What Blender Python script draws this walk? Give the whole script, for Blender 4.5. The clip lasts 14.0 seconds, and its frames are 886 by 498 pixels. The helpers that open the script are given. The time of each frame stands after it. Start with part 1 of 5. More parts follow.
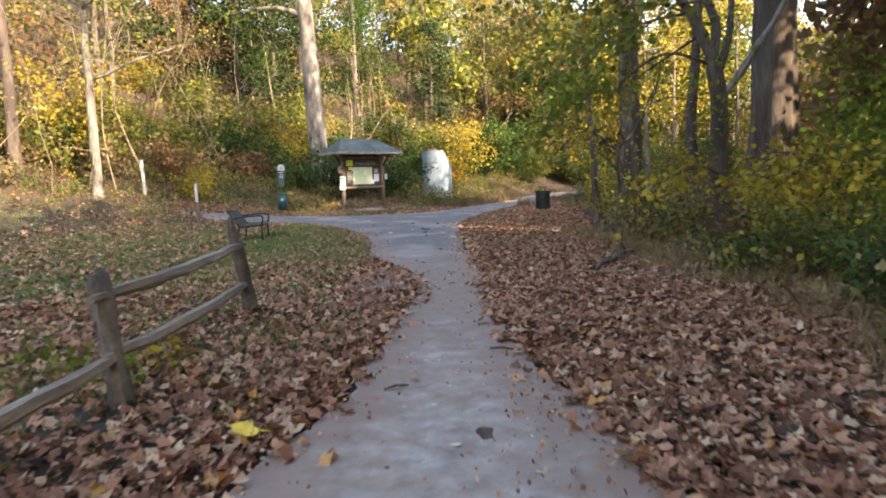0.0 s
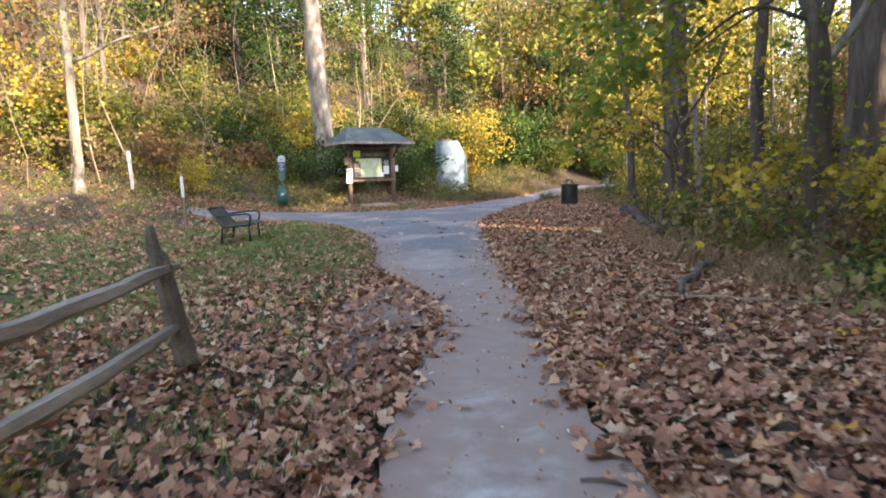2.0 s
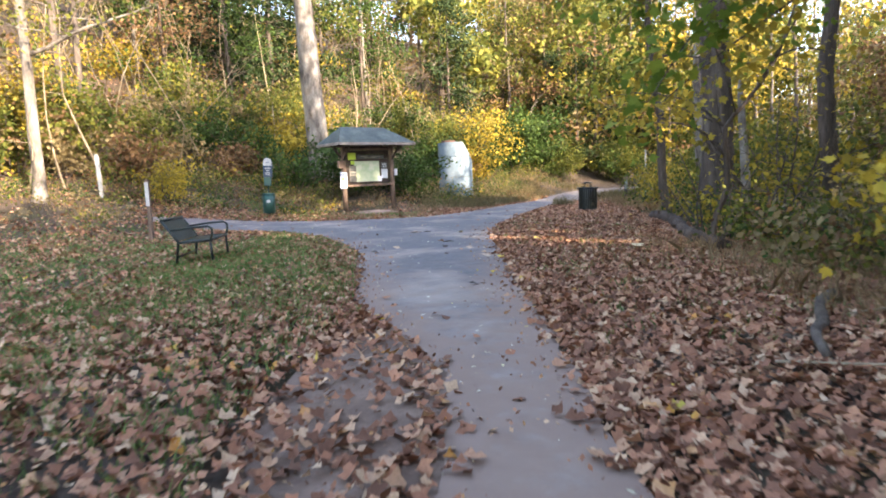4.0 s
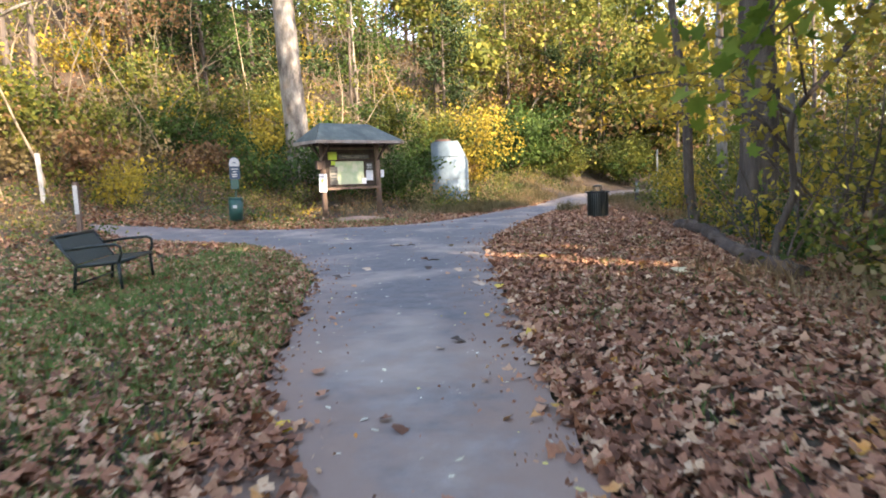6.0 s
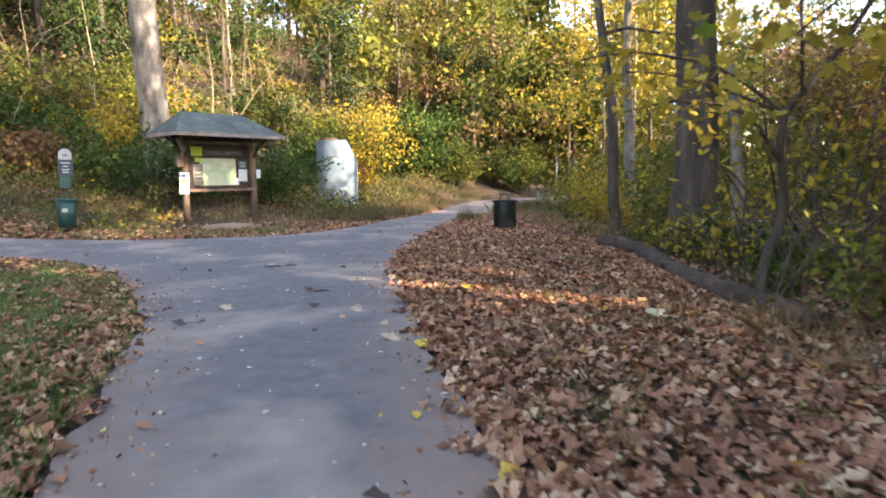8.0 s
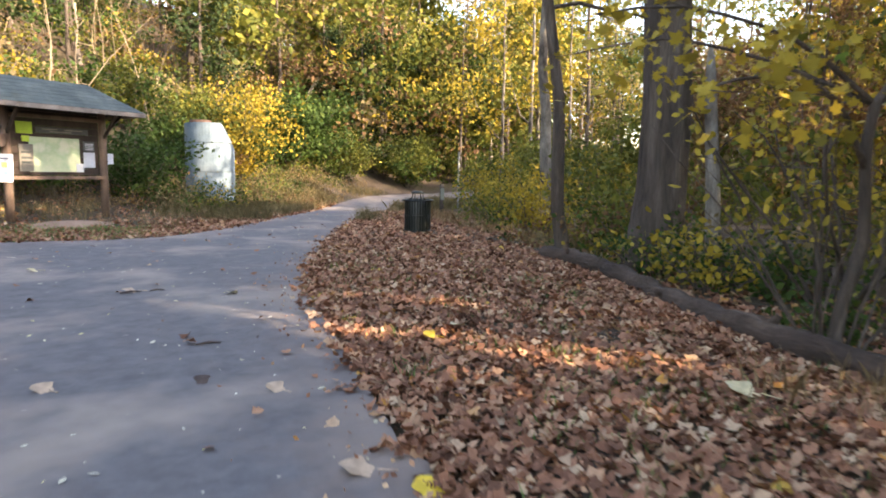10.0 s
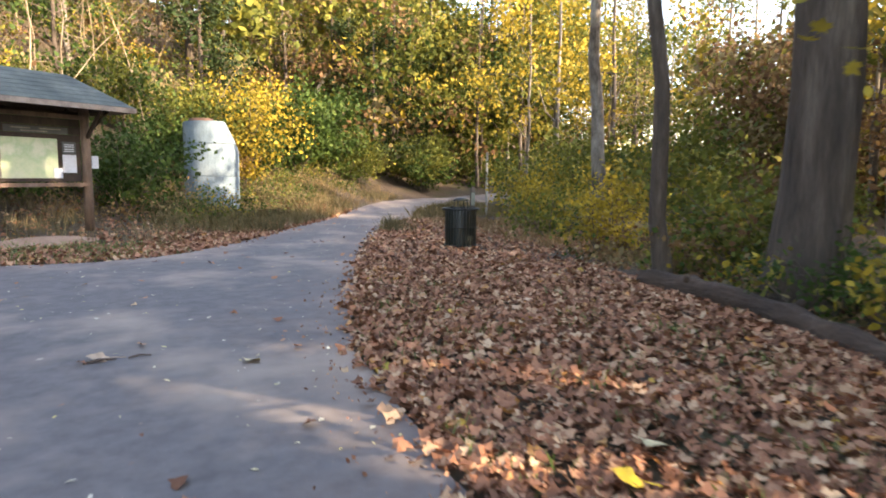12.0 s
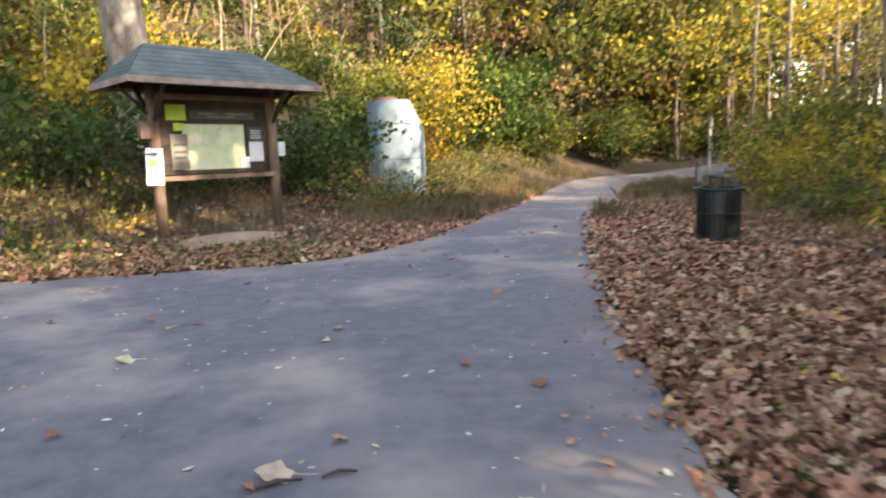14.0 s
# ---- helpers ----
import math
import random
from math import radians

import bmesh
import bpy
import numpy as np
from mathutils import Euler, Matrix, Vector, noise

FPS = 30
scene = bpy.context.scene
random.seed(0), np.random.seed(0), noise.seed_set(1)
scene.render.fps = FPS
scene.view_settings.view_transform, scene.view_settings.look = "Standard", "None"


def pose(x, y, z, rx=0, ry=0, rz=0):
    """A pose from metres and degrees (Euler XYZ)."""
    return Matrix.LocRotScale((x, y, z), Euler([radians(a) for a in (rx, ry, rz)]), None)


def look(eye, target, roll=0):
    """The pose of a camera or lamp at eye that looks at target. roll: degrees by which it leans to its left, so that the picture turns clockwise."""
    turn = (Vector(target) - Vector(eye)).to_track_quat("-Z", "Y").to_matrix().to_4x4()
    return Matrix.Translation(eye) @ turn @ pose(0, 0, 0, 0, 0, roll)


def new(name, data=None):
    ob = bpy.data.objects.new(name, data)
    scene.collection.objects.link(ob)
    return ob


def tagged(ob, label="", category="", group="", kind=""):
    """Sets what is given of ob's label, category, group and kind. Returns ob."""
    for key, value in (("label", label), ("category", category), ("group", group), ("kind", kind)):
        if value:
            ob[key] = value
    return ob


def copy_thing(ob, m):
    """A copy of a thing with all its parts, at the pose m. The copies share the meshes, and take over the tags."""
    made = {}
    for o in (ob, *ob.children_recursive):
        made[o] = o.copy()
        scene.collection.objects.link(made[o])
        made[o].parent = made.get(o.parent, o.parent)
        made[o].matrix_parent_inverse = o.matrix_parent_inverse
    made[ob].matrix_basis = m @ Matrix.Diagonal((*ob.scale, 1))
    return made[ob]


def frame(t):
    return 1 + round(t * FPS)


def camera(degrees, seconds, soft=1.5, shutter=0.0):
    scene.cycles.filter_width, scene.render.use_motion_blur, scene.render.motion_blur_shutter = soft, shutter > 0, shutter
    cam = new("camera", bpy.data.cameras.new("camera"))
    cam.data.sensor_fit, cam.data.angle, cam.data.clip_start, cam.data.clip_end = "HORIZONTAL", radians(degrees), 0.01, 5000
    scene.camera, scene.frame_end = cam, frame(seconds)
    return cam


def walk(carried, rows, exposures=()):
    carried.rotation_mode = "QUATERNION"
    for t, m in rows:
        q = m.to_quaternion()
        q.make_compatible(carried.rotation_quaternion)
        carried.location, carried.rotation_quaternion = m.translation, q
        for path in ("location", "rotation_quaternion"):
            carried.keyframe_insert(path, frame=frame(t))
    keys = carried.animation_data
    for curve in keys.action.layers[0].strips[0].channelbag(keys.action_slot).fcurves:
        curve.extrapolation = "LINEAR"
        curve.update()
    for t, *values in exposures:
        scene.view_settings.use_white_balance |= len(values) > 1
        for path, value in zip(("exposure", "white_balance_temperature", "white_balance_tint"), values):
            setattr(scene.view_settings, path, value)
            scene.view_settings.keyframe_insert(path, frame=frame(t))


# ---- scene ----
cam = camera(69.9, 14.0, soft=1.8, shutter=0.6)
PATH = [
    (0, (5.267, -31.493, 1.425), (5.257, -29.505, 1.206), -1.8),
    (0.5, (5.295, -30.85, 1.411), (5.276, -28.862, 1.2), -1.7),
    (1, (5.253, -30.261, 1.416), (5.234, -28.272, 1.204), -1.8),
    (1.5, (5.227, -29.634, 1.401), (5.183, -27.646, 1.187), -1.8),
    (2, (5.098, -29.038, 1.393), (5.05, -27.053, 1.154), -1.9),
    (2.5, (5.056, -28.445, 1.374), (5.008, -26.46, 1.131), -2.1),
    (3, (4.96, -27.833, 1.354), (4.901, -25.848, 1.121), -2.0),
    (3.5, (5.017, -27.249, 1.366), (4.955, -25.263, 1.14), -2.1),
    (4, (5.044, -26.592, 1.329), (4.983, -24.605, 1.106), -2.4),
    (6.5, (5.239, -23.364, 1.344), (5.186, -21.377, 1.129), -2.3),
    (7, (5.209, -22.737, 1.337), (5.342, -20.753, 1.123), -1.8),
    (9.5, (4.839, -19.6, 1.43), (5.319, -17.673, 1.186), 0.2),
    (10, (4.803, -18.944, 1.426), (5.489, -17.081, 1.188), 0.9),
    (10.5, (4.822, -18.259, 1.423), (5.517, -16.398, 1.193), 0.9),
    (11, (4.768, -17.622, 1.435), (5.462, -15.761, 1.199), 0.8),
    (11.5, (4.796, -16.975, 1.442), (5.495, -15.115, 1.21), 0.9),
    (12, (4.75, -16.325, 1.448), (5.435, -14.461, 1.215), 0.5),
    (12.5, (4.747, -15.663, 1.437), (5.387, -13.782, 1.206), 0.4),
    (13, (4.652, -15.028, 1.45), (5.157, -13.107, 1.213), -0.3),
    (13.5, (4.585, -14.349, 1.42), (4.897, -12.388, 1.186), -1.5),
    (14, (4.467, -13.712, 1.421), (4.636, -11.741, 1.127), -2.0),
]
walk(cam, [(t, look(eye, target, roll)) for t, eye, target, roll in PATH], [(0, 2.77, 7900, 18), (1.5, 2.87, 7550, 18), (3, 3.06, 7300, 19), (4.5, 3.08, 7300, 19), (6.5, 2.93, 7500, 19), (9.5, 2.91, 7900, 19), (11, 2.93, 8000, 19), (14, 2.88, 8200, 18)])

# ---- light ----
SUN_AZ = math.atan2(0.74, -0.68)      # compass turn of the sun, from +y towards +x
SUN_EL = radians(24)
world = bpy.data.worlds.new("sky")
scene.world = world
world.use_nodes = True
wn = world.node_tree
sky = wn.nodes.new("ShaderNodeTexSky")
sky.sky_type = "NISHITA"
sky.sun_disc = False
sky.sun_elevation = SUN_EL
sky.sun_rotation = SUN_AZ
wn.links.new(sky.outputs[0], wn.nodes["Background"].inputs[0])
wn.nodes["Background"].inputs[1].default_value = 0.15
sun_data = bpy.data.lights.new("sun", "SUN")
sun_data.energy = 2.6
sun_data.angle = radians(0.6)
sun_data.color = (1.0, 0.88, 0.70)
sun = new("sun", sun_data)
sun_way = Vector((math.cos(SUN_EL) * 0.736, -math.cos(SUN_EL) * 0.677, math.sin(SUN_EL)))
sun.matrix_world = look(sun_way * 60, (0, 0, 0))


# ---- materials ----
def ramp_node(nt, stops):
    r = nt.nodes.new("ShaderNodeValToRGB")
    els = r.color_ramp.elements
    while len(els) < len(stops):
        els.new(0.5)
    for e, (p, c) in zip(els, stops):
        e.position, e.color = p, (*c, 1)
    return r


def basic(name, rough=0.8, metal=0.0):
    m = bpy.data.materials.new(name)
    m.use_nodes = True
    b = m.node_tree.nodes["Principled BSDF"]
    b.inputs["Roughness"].default_value = rough
    b.inputs["Metallic"].default_value = metal
    return m, m.node_tree, b


def noise_node(nt, scale, detail=5.0, rough=0.6, stretch=None):
    n = nt.nodes.new("ShaderNodeTexNoise")
    n.inputs["Scale"].default_value = scale
    n.inputs["Detail"].default_value = detail
    n.inputs["Roughness"].default_value = rough
    co = nt.nodes.new("ShaderNodeTexCoord")
    if stretch:
        mp = nt.nodes.new("ShaderNodeMapping")
        mp.inputs["Scale"].default_value = stretch
        nt.links.new(co.outputs["Object"], mp.inputs[0])
        nt.links.new(mp.outputs[0], n.inputs["Vector"])
    else:
        nt.links.new(co.outputs["Object"], n.inputs["Vector"])
    return n


def mix_node(nt, fac, a, b, mode="MIX"):
    m = nt.nodes.new("ShaderNodeMix")
    m.data_type, m.blend_type = "RGBA", mode
    for src, sock in ((fac, m.inputs[0]), (a, m.inputs[6]), (b, m.inputs[7])):
        if isinstance(src, (int, float)):
            sock.default_value = src
        elif isinstance(src, tuple):
            sock.default_value = (*src, 1)
        else:
            nt.links.new(src, sock)
    return m.outputs[2]


def add_bump(nt, b, height, strength=0.4, dist=0.01):
    bp = nt.nodes.new("ShaderNodeBump")
    bp.inputs["Strength"].default_value = strength
    bp.inputs["Distance"].default_value = dist
    nt.links.new(height, bp.inputs["Height"])
    nt.links.new(bp.outputs[0], b.inputs["Normal"])


def mottled(name, stops, scale=4, fine=40, rough=0.85, metal=0.0, bump=0.4, dist=0.01, stretch=None, fine_amount=0.5):
    """A surface with large stains from a ramp and fine grain over them."""
    m, nt, b = basic(name, rough, metal)
    big = noise_node(nt, scale, 4, 0.6, stretch)
    r = ramp_node(nt, stops)
    nt.links.new(big.outputs[0], r.inputs[0])
    small = noise_node(nt, fine, 6, 0.7, stretch)
    rf = ramp_node(nt, [(0.3, (0.55, 0.55, 0.55)), (0.7, (1.35, 1.35, 1.35))])
    nt.links.new(small.outputs[0], rf.inputs[0])
    nt.links.new(mix_node(nt, fine_amount, r.outputs[0], rf.outputs[0], "MULTIPLY"), b.inputs["Base Color"])
    add_bump(nt, b, small.outputs[0], bump, dist)
    return m


def leafy(name, stops, through_light=0.3, rough=0.6, own=0.4, patch=0.8, vein=9):
    """Leaves: colour runs in patches of neighbouring leaves, each leaf a little off; some light comes through."""
    m, nt, b = basic(name, rough)
    geo = nt.nodes.new("ShaderNodeNewGeometry")
    r = ramp_node(nt, stops)
    wide = noise_node(nt, patch, 3, 0.6)
    spread = nt.nodes.new("ShaderNodeMapRange")
    spread.inputs["From Min"].default_value, spread.inputs["From Max"].default_value = 0.3, 0.7
    nt.links.new(wide.outputs[0], spread.inputs["Value"])
    blend = nt.nodes.new("ShaderNodeMix")
    blend.inputs[0].default_value = own
    nt.links.new(spread.outputs[0], blend.inputs[2])
    nt.links.new(geo.outputs["Random Per Island"], blend.inputs[3])
    nt.links.new(blend.outputs[0], r.inputs[0])
    n = noise_node(nt, vein, 3)
    rf = ramp_node(nt, [(0.3, (0.7, 0.7, 0.7)), (0.75, (1.25, 1.25, 1.25))])
    nt.links.new(n.outputs[0], rf.inputs[0])
    col = mix_node(nt, 0.7, r.outputs[0], rf.outputs[0], "MULTIPLY")
    nt.links.new(col, b.inputs["Base Color"])
    b.inputs["Specular IOR Level"].default_value = 0.15
    if through_light:
        tr = nt.nodes.new("ShaderNodeBsdfTranslucent")
        nt.links.new(col, tr.inputs[0])
        mx = nt.nodes.new("ShaderNodeMixShader")
        mx.inputs[0].default_value = through_light
        nt.links.new(b.outputs[0], mx.inputs[1])
        nt.links.new(tr.outputs[0], mx.inputs[2])
        nt.links.new(mx.outputs[0], nt.nodes["Material Output"].inputs[0])
    return m


def plain(name, color, rough=0.6, metal=0.0, wear=0.25, scale=30):
    c = tuple(color)
    lo = tuple(v * (1 - wear) for v in c)
    hi = tuple(min(1, v * (1 + wear)) for v in c)
    return mottled(name, [(0.3, lo), (0.7, hi)], 3, scale, rough, metal, 0.15, 0.003, None, 0.35)


M_BARK = mottled("bark", [(0.25, (0.05, 0.04, 0.032)), (0.55, (0.13, 0.105, 0.085)), (0.8, (0.22, 0.19, 0.16))], 5, 28, 0.95, 0, 1.0, 0.04, (1, 1, 0.18), 0.8)
M_BARK_DARK = mottled("dark_bark", [(0.25, (0.035, 0.027, 0.021)), (0.5, (0.095, 0.073, 0.057)), (0.75, (0.2, 0.16, 0.125))], 4, 26, 0.95, 0, 1.0, 0.05, (1, 1, 0.15), 0.8)
M_BARK_PALE = mottled("pale_bark", [(0.36, (0.06, 0.05, 0.04)), (0.46, (0.15, 0.128, 0.105)), (0.54, (0.21, 0.188, 0.158)), (0.64, (0.32, 0.29, 0.243))], 2.6, 22, 0.9, 0, 0.7, 0.03, (1, 1, 0.4), 0.7)
M_STEM = mottled("pale_stem", [(0.3, (0.16, 0.12, 0.08)), (0.6, (0.34, 0.27, 0.18)), (0.8, (0.48, 0.40, 0.28))], 1.5, 30, 0.9)
M_WOOD = mottled("weathered_wood", [(0.2, (0.034, 0.03, 0.027)), (0.5, (0.085, 0.074, 0.064)), (0.8, (0.19, 0.166, 0.14))], 3.5, 34, 0.9, 0, 0.9, 0.02, (1, 1, 1), 0.8)
M_LITTER = leafy("fallen_leaves", [(0.0, (0.09, 0.045, 0.028)), (0.2, (0.2, 0.095, 0.06)), (0.42, (0.32, 0.148, 0.088)), (0.62, (0.42, 0.208, 0.125)), (0.78, (0.49, 0.295, 0.18)), (0.88, (0.57, 0.41, 0.27)), (0.94, (0.52, 0.23, 0.06)), (0.97, (0.55, 0.42, 0.08)), (1.0, (0.22, 0.24, 0.06))], 0.08, 0.75, 0.85, 1.2, 55)
M_GRASS = leafy("grass", [(0.0, (0.08, 0.15, 0.045)), (0.5, (0.15, 0.25, 0.075)), (1.0, (0.27, 0.31, 0.12))], 0.3)
M_DRY = leafy("dry_grass", [(0.0, (0.16, 0.10, 0.05)), (0.5, (0.30, 0.21, 0.11)), (1.0, (0.42, 0.33, 0.2))], 0.25)
YELLOW = [(0.0, (0.118, 0.111, 0.022)), (0.3, (0.281, 0.222, 0.037)), (0.6, (0.444, 0.326, 0.044)), (0.85, (0.503, 0.385, 0.059)), (1.0, (0.252, 0.244, 0.052))]
OLIVE = [(0.0, (0.037, 0.056, 0.015)), (0.35, (0.096, 0.118, 0.026)), (0.6, (0.178, 0.185, 0.037)), (0.85, (0.326, 0.281, 0.059)), (1.0, (0.222, 0.141, 0.044))]
GREEN = [(0.0, (0.022, 0.044, 0.013)), (0.5, (0.052, 0.096, 0.022)), (0.9, (0.111, 0.155, 0.033)), (1.0, (0.222, 0.222, 0.044))]
RUST = [(0.0, (0.089, 0.044, 0.026)), (0.45, (0.192, 0.111, 0.056)), (0.8, (0.311, 0.207, 0.096)), (1.0, (0.37, 0.289, 0.111))]
TAN = [(0.0, (0.118, 0.089, 0.044)), (0.5, (0.266, 0.207, 0.104)), (1.0, (0.385, 0.311, 0.148))]
M_YELLOW = leafy("yellow_leaves", YELLOW)
M_OLIVE = leafy("olive_leaves", OLIVE)
M_GREEN = leafy("green_leaves", GREEN)
M_RUST = leafy("rust_leaves", RUST)
M_TAN = leafy("tan_leaves", TAN)
# lime green lightened to look as if sun shines through the leaves
M_LIME_BACKLIT = leafy("backlit_lime_leaves", [(0.0, (0.05, 0.1, 0.015)), (0.4, (0.12, 0.19, 0.028)), (0.75, (0.23, 0.28, 0.04)), (1.0, (0.36, 0.33, 0.055))], 0.5)
# very dark green for the trees that stand in for shaded gaps
M_DARK_GREEN = leafy("gap_shade_leaves", [(0.0, (0.012, 0.024, 0.009)), (0.5, (0.028, 0.05, 0.017)), (1.0, (0.06, 0.09, 0.026))], 0.1)
M_BANK = leafy("bank_grass", [(0.0, (0.07, 0.07, 0.03)), (0.5, (0.17, 0.14, 0.07)), (1.0, (0.3, 0.24, 0.13))], 0.25)


# ---- building helpers ----
def part(name, bm, material, parent=None, label="", smooth=True):
    me = bpy.data.meshes.new(name)
    bm.normal_update()
    bm.to_mesh(me)
    bm.free()
    for p in me.polygons:
        p.use_smooth = smooth
    me.materials.append(material)
    ob = new(name, me)
    if parent:
        ob.parent = parent
    if label:
        tagged(ob, label)
    return ob


def thing(name, label, category, m=None, group="", kind=""):
    ob = new(name)
    if m is not None:
        ob.matrix_world = m
    return tagged(ob, label, category, group, kind)


def box(bm, cx, cy, cz, sx, sy, sz, m=None, bevel=0.0):
    t = Matrix.Translation((cx, cy, cz)) @ Matrix.Diagonal((sx, sy, sz, 1))
    if m is not None:
        t = m @ t
    r = bmesh.ops.create_cube(bm, size=1, matrix=t)
    if bevel:
        es = list({e for v in r["verts"] for e in v.link_edges})
        bmesh.ops.bevel(bm, geom=es, offset=bevel, segments=2, affect="EDGES", profile=0.6)
    return bm


def boxed(cx, cy, cz, sx, sy, sz, m=None, bevel=0.0):
    return box(bmesh.new(), cx, cy, cz, sx, sy, sz, m, bevel)


def tube(bm, pts, radii, n=8, cap=True, rough=0.0, rnd=None, flat=1.0, ridge=0.0):
    """A tapered tube along points."""
    pts = [Vector(p) for p in pts]
    rings = []
    ribs = [1 + (rnd.uniform(-ridge, ridge) if ridge else 0) for _ in range(n)]
    for i, p in enumerate(pts):
        d = (pts[min(i + 1, len(pts) - 1)] - pts[max(i - 1, 0)]).normalized()
        a = d.orthogonal().normalized() if i == 0 else (rings_a - d * rings_a.dot(d)).normalized()
        rings_a = a
        c = d.cross(a)
        ring = []
        for k in range(n):
            t = 2 * math.pi * k / n
            r = radii[i] * ribs[k] * (1 + (rnd.uniform(-rough, rough) if rnd else 0))
            ring.append(bm.verts.new(p + a * math.cos(t) * r + c * math.sin(t) * r * flat))
        rings.append(ring)
    for r0, r1 in zip(rings, rings[1:]):
        for k in range(n):
            bm.faces.new((r0[k], r0[(k + 1) % n], r1[(k + 1) % n], r1[k]))
    if cap:
        bm.faces.new(list(reversed(rings[0])))
        bm.faces.new(rings[-1])
    return bm


def tubed(pts, radii, n=8, **k):
    return tube(bmesh.new(), pts, radii, n, **k)


def poly_mesh(name, verts, material, smooth=False):
    """Many separate polygons: verts has the shape (count, corners, 3)."""
    c, k = verts.shape[:2]
    me = bpy.data.meshes.new(name)
    me.vertices.add(c * k)
    me.vertices.foreach_set("co", np.ascontiguousarray(verts, dtype=np.float32).ravel())
    me.loops.add(c * k)
    me.loops.foreach_set("vertex_index", np.arange(c * k, dtype=np.int32))
    me.polygons.add(c)
    me.polygons.foreach_set("loop_start", np.arange(0, c * k, k, dtype=np.int32))
    me.update(calc_edges=True)
    me.validate()
    me.materials.append(material)
    return me


ROUND_LEAF = np.array([(0, -0.5), (0.26, -0.1), (0.2, 0.25), (0, 0.5), (-0.2, 0.25), (-0.26, -0.1)])
LOBED_LEAF = np.array([(0.0, -0.5), (0.32, -0.32), (0.33, -0.12), (0.5, 0.06), (0.3, 0.22), (0.0, 0.52), (-0.32, 0.24), (-0.5, 0.03), (-0.31, -0.14), (-0.28, -0.36)])
MAPLE_LEAF = np.array([(0.0, -0.5), (0.06, -0.3), (0.34, -0.38), (0.26, -0.2), (0.5, -0.02), (0.38, 0.04), (0.42, 0.24), (0.2, 0.12), (0.12, 0.3), (0.0, 0.55), (-0.13, 0.28), (-0.2, 0.12),
                       (-0.43, 0.22), (-0.37, 0.03), (-0.5, -0.04), (-0.27, -0.2), (-0.33, -0.4), (-0.06, -0.3)])
DRY_LEAF = np.array([(0.0, -0.5), (0.3, -0.25), (0.2, -0.02), (0.46, 0.16), (0.05, 0.5), (-0.22, 0.2), (-0.5, 0.0), (-0.2, -0.2)])
BLADE = np.array([(-0.5, 0), (0.5, 0), (0.12, 1.0)])
QUAD_LEAF = np.array([(0, -0.5), (0.34, 0.0), (0, 0.5), (-0.34, 0.0)])


def leaves_at(rng, pos, size, outline, flatness=0.0, curl=0.3):
    """Leaves at pos (n, 3): flatness 1 lies level, 0 turns any way."""
    n = len(pos)
    nrm = rng.normal(size=(n, 3))
    nrm /= np.linalg.norm(nrm, axis=1, keepdims=True)
    nrm = nrm * (1 - flatness) + np.array((0, 0, 1.0)) * flatness
    nrm /= np.linalg.norm(nrm, axis=1, keepdims=True)
    u = np.cross(nrm, rng.normal(size=(n, 3)))
    u /= np.linalg.norm(u, axis=1, keepdims=True) + 1e-9
    v = np.cross(nrm, u)
    s = np.broadcast_to(np.asarray(size), (n,)) if np.ndim(size) else np.full(n, size)
    o = outline
    bend = (rng.normal(size=(n, 1)) * curl * 0.5 + curl * 0.6) * (o[:, 0] ** 2)[None] * 2.0 + rng.normal(size=(n, 1)) * curl * (o[:, 1] ** 2)[None]
    return pos[:, None] + s[:, None, None] * (o[None, :, 0, None] * u[:, None] + o[None, :, 1, None] * v[:, None] + bend[..., None] * nrm[:, None])


# ---- the lie of the land ----
def softplus(v):
    return np.logaddexp(0, v)


def lift(x, y):
    """Height of the ground at x, y."""
    x, y = np.asarray(x, float), np.asarray(y, float)
    s = -0.75 * x + 0.66 * y
    h = 0.52 * softplus((s + 1.5) / 1.3) + 0.5 * softplus((s - 6) / 2)
    h = 26 * np.tanh(h / 26)
    h = h - 0.62 * np.exp(-((x - 5.2) ** 2 + (y - 6.0) ** 2) / 7)
    far = np.clip((x - 16) / 30, 0, 1) * np.clip((y + 5) / 30, 0, 1)
    return np.maximum(h, 0) + far * 3.0


def up(x, y):
    return float(lift(x, y))


def smooth_line(pts, step=0.25):
    """A soft curve through points, densely sampled."""
    p = np.array(pts, float)
    q = np.vstack((2 * p[0] - p[1], p, 2 * p[-1] - p[-2]))
    out = []
    for i in range(1, len(q) - 2):
        n = max(2, int(np.linalg.norm(q[i + 1] - q[i]) / step))
        for t in np.linspace(0, 1, n, endpoint=False):
            out.append(0.5 * (2 * q[i] + (q[i + 1] - q[i - 1]) * t + (2 * q[i - 1] - 5 * q[i] + 4 * q[i + 1] - q[i + 2]) * t * t
                              + (3 * q[i] - q[i - 1] - 3 * q[i + 1] + q[i + 2]) * t ** 3))
    out.append(p[-1])
    return np.array(out)


